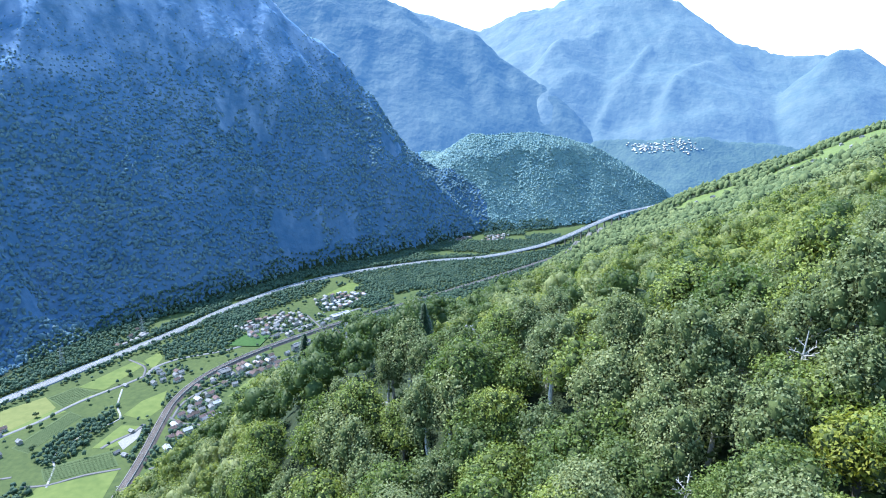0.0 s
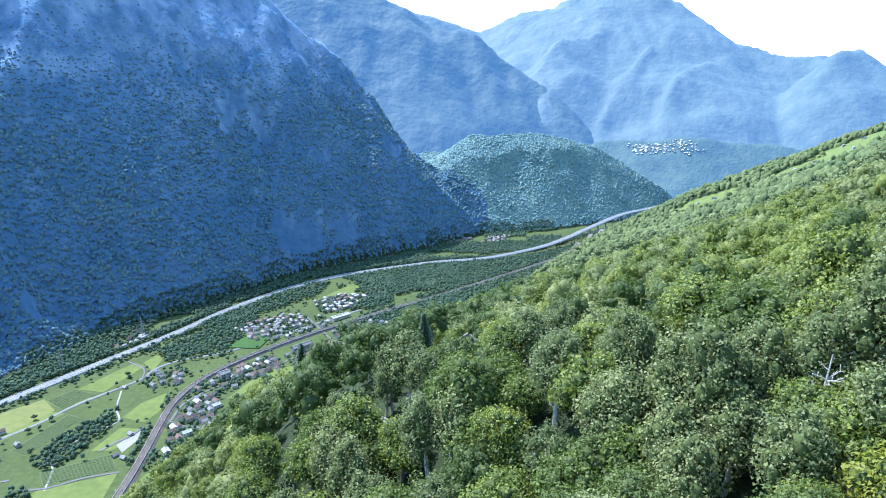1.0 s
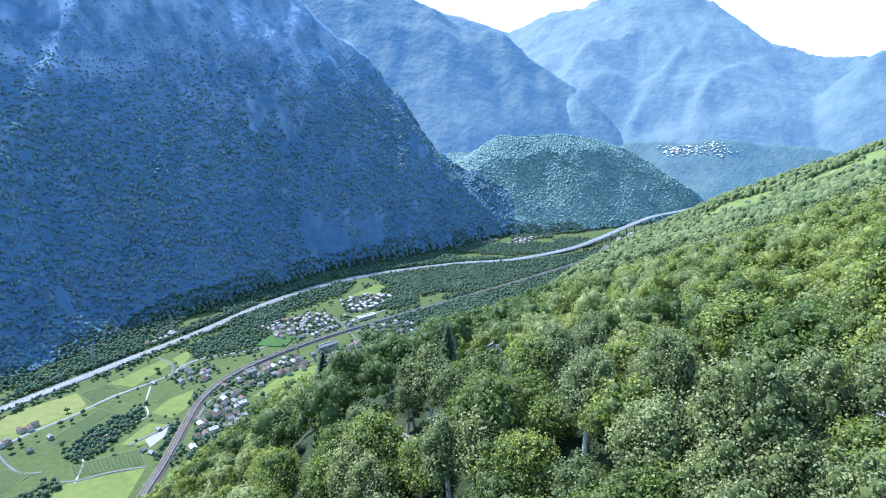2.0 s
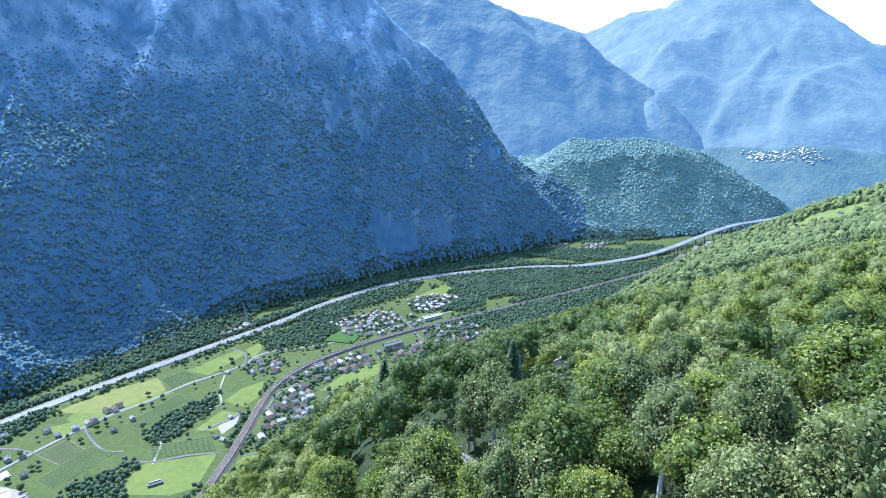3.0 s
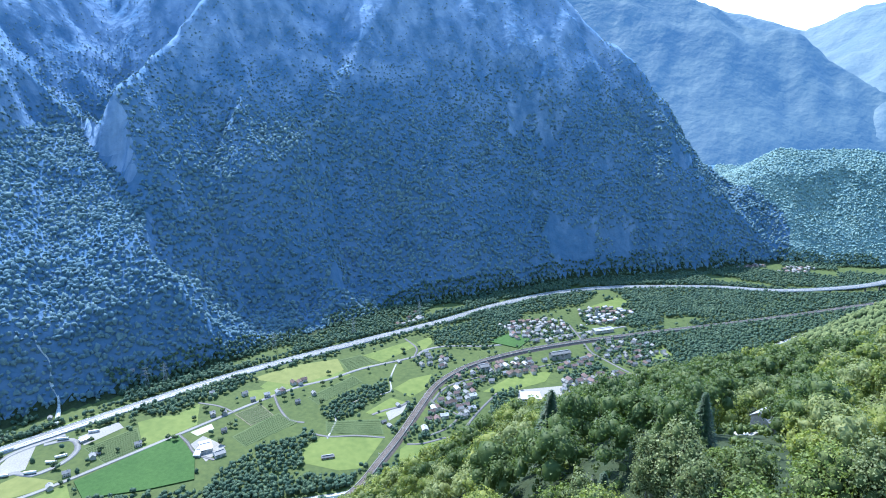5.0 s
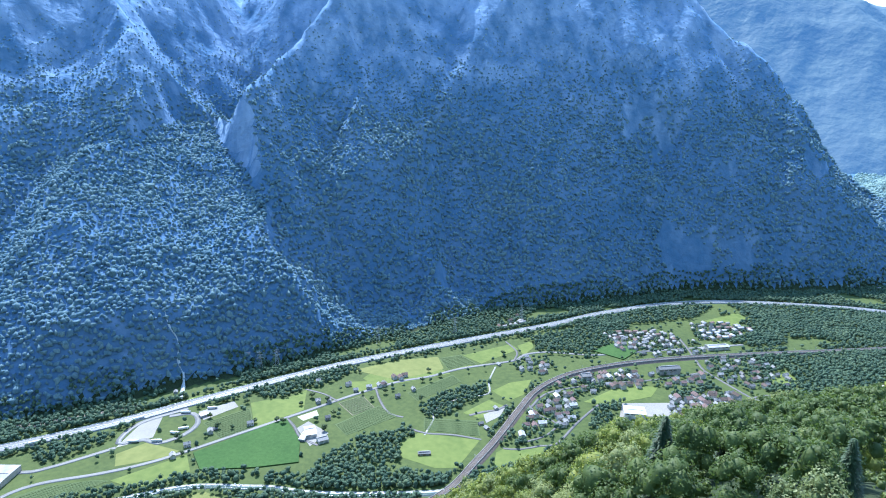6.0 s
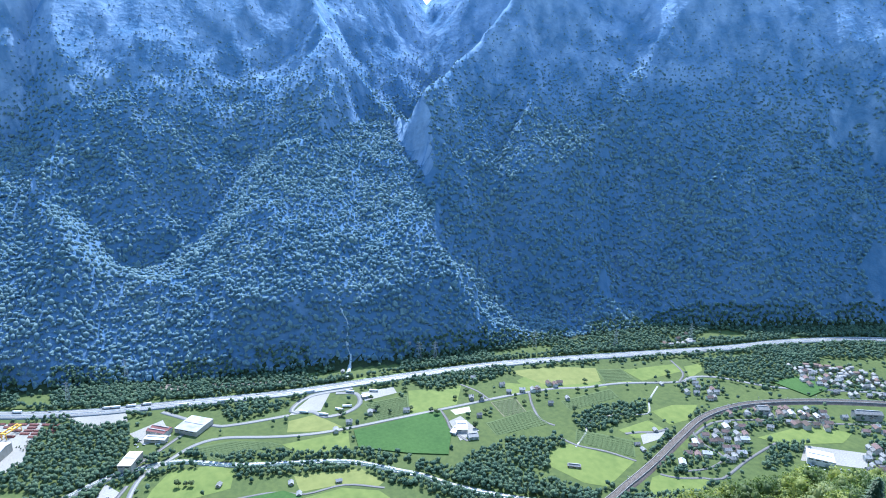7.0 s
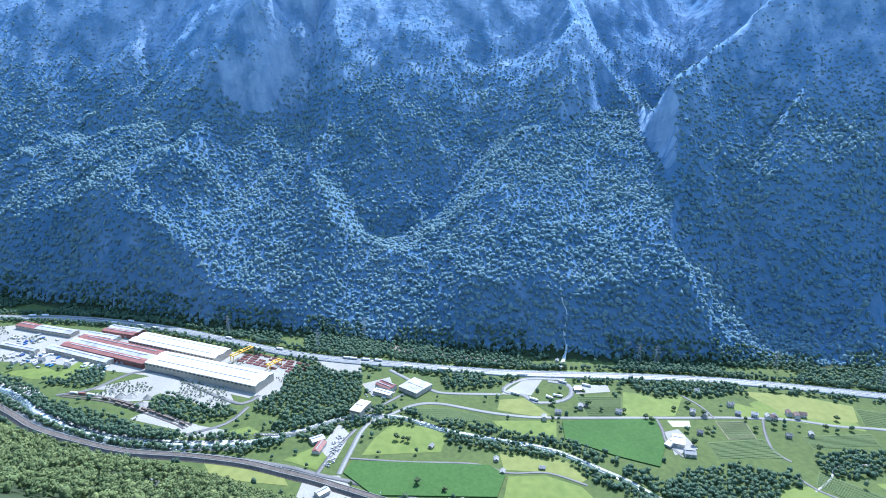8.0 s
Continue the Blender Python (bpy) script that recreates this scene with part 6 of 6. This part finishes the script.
M_CRAG = material("crag_rock", (0.07, 0.068, 0.06), (0.26, 0.25, 0.23), 0.5, 0.9, 0.9, 1.5, coarse=0.1)
for i, (x, y, w, h) in enumerate([(-632, -86, 7, 7), (-622, -80, 5, 6), (-600, -70, 4, 5), (-690, -150, 4, 4), (-560, -40, 4, 4), (322, 1420, 14, 10), (355, 1440, 16, 12), (385, 1450, 14, 10), (300, 1400, 10, 8)]):
    outcrop(x, y, w, h, i)


# ---- spruces, dead birches, stone houses ----
def spruce(seed, h, w):
    g = np.random.default_rng(seed)
    ob = tagged(new("spruce"), "dark pointed spruce rising above the broadleaf trees", "tree", group="spruces")
    bm = bmesh.new()
    bmesh.ops.create_cone(bm, cap_ends=False, segments=8, radius1=0.3, radius2=0.04, depth=h, matrix=Matrix.Translation((0, 0, h / 2 - 0.5)))
    part("trunk", bm, M_BARK, ob)
    tris = []
    for k in range(2600):
        t = g.random() ** 0.7
        z = h * (1 - t * 0.92)
        rad = w * t * g.uniform(0.25, 1.0)
        a = g.uniform(0, 6.283)
        out = np.array([math.cos(a), math.sin(a), -0.35])
        sid = np.array([-math.sin(a), math.cos(a), 0.0])
        p = np.array([math.cos(a) * rad, math.sin(a) * rad, z - rad * 0.3])
        L, B = g.uniform(0.5, 1.0), g.uniform(0.15, 0.3)
        tris += [p - sid * B, p + out * L, p + sid * B]
    tris = np.array(tris)
    crown = new("crown", mesh_of("crown", tris, np.arange(len(tris)).reshape(-1, 3), M_NEEDLE))
    crown.parent = ob
    return ob


SPRUCE = spruce(5, 16, 4.6)
for i, (x, y, s) in enumerate([(-41, 168, 1.28), (-16, 184, 0.82), (-29, 176, 0.75), (-5, 150, 0.85), (-20, 128, 0.8), (28, 240, 0.8)]):
    m = pose(x, y, on_slope(x, y, -0.3), 0, 0, 70 * i)
    t = SPRUCE if i == 0 else copy_thing(SPRUCE, m)
    t.matrix_basis = m
    t.scale = (s, s, s)


def dead_tree(seed, h):
    g = random.Random(seed)
    ob = tagged(new("dead_tree"), "bleached leafless dead birch with bare branches", "tree", group="dead trees")
    part("trunk", trunk_mesh(bmesh.new(), h, 0.22, 0.7, seed, 0), M_DEAD, ob)
    for k in range(9):
        bm = bmesh.new()
        z = h * g.uniform(0.45, 0.97)
        a = g.uniform(0, 6.283)
        p = Vector((0.7 * (z / h) ** 2, 0, z))
        L = g.uniform(1.4, 3.2) * (1.25 - z / h * 0.6)
        q = p + Vector((math.cos(a) * L, math.sin(a) * L, L * g.uniform(0.3, 0.9)))
        bar(bm, p, q, 0.07)
        for _ in range(4):
            m = p.lerp(q, g.uniform(0.4, 1.0))
            e = m + Vector((g.uniform(-1, 1), g.uniform(-1, 1), g.uniform(0.1, 1.0))) * L * 0.4
            bar(bm, m, e, 0.035)
        part("branch", bm, M_DEAD, ob)
    return ob


DEAD = dead_tree(8, 13)
for i, (x, y, s) in enumerate([(44, 70, 1.0), (4, 41, 0.95), (13, 62, 0.9), (26, 58, 0.8), (-24, 130, 0.95), (60, 74, 0.9)]):
    m = pose(x, y, on_slope(x, y, -0.2), 0, 0, 100 * i)
    t = DEAD if i == 0 else copy_thing(DEAD, m)
    t.matrix_basis = m
    t.scale = (s, s, s)

hut = tagged(new("stone_hut"), "old rubble-stone hut with grey slab roof in the forest", "house")
hut.matrix_basis = pose(RUSTICO[0], RUSTICO[1], on_slope(*RUSTICO, 1.6), 0, 0, 60)
part("wall", gabled_wall(6.8, 5.6, 4.6, 2.1), M_STONE, hut)
hut.scale = (0.88, 0.88, 0.88)
part("plinth", boxes((-3.6, 3.6, -3.0, 3.0, -3.0, -0.3, 0.1)), M_STONE, hut)
part("roof", gable(bmesh.new(), 6.8, 5.6, 4.6, 2.1, 0.5, 0.3), M_SLATE, hut)
part("door", boxes((-0.5, 0.5, -2.88, -2.7, 0, 1.9, 0.03)), M_WOOD, hut)
for x in (-2.2, 2.0):
    w_ = part("window", boxes((x - 0.4, x + 0.4, -2.86, -2.72, 2.6, 3.5, 0.02)), M_GLASS, hut)
    part("sill", boxes((x - 0.5, x + 0.5, -2.95, -2.7, 2.45, 2.57, 0.02)), M_STONE, w_)
part("chimney", boxes((1.4, 2.1, -0.5, 0.2, 5.8, 7.4, 0.08)), M_STONE, hut)
terrace = tagged(new("terrace"), "small stone terrace with rubble and tools before the hut", "terrace")
terrace.matrix_basis = pose(5, 197, on_slope(5, 197), 0, 0, 60)
part("slab", boxes((-2.5, 3.5, -2.2, 2.0, -1.5, 0.6, 0.1)), M_STONE, terrace)
part("parapet", boxes((-2.5, 3.5, -2.4, -2.1, 0.4, 1.2, 0.05)), M_STONE, terrace)
part("tarpaulin", boxes((-1.5, 0.2, -1.2, 0.6, 0.6, 1.3, 0.2)), M_TARP, terrace)
part("brick_pile", boxes((0.8, 2.2, -1.0, 0.2, 0.6, 1.5, 0.1)), M_TILE, terrace)
hut2 = tagged(new("stable"), "small stone stable with pale grey slab roof among trees", "stable")
hut2.matrix_basis = pose(ROOF2[0], ROOF2[1], on_slope(*ROOF2), 0, 0, -38)
part("wall", gabled_wall(4.6, 3.6, 2.6, 1.5), M_STONE, hut2)
part("roof", gable(bmesh.new(), 4.6, 3.6, 2.6, 1.5, 0.4, 0.25), M_SLATE, hut2)
part("door", boxes((-0.5, 0.5, -1.88, -1.7, 0, 1.8, 0.03)), M_WOOD, hut2)

# village on the far terrace
rows = []
for i in range(150):
    a = rng.random()
    x, y = 900 + 260 * a + rng.uniform(-25, 25), 2990 - 130 * a - rng.uniform(5, 70)
    z = float(far_height(np.array([x]), np.array([y]), TERRACE, 0.75, 61, 70, ())[0])
    rows.append((4, x, y, rng.uniform(0, 180), z + 0.5))
joined_houses("terrace_village", rows, "pale houses of the village on the far terrace", M_WHITE_ROOF)
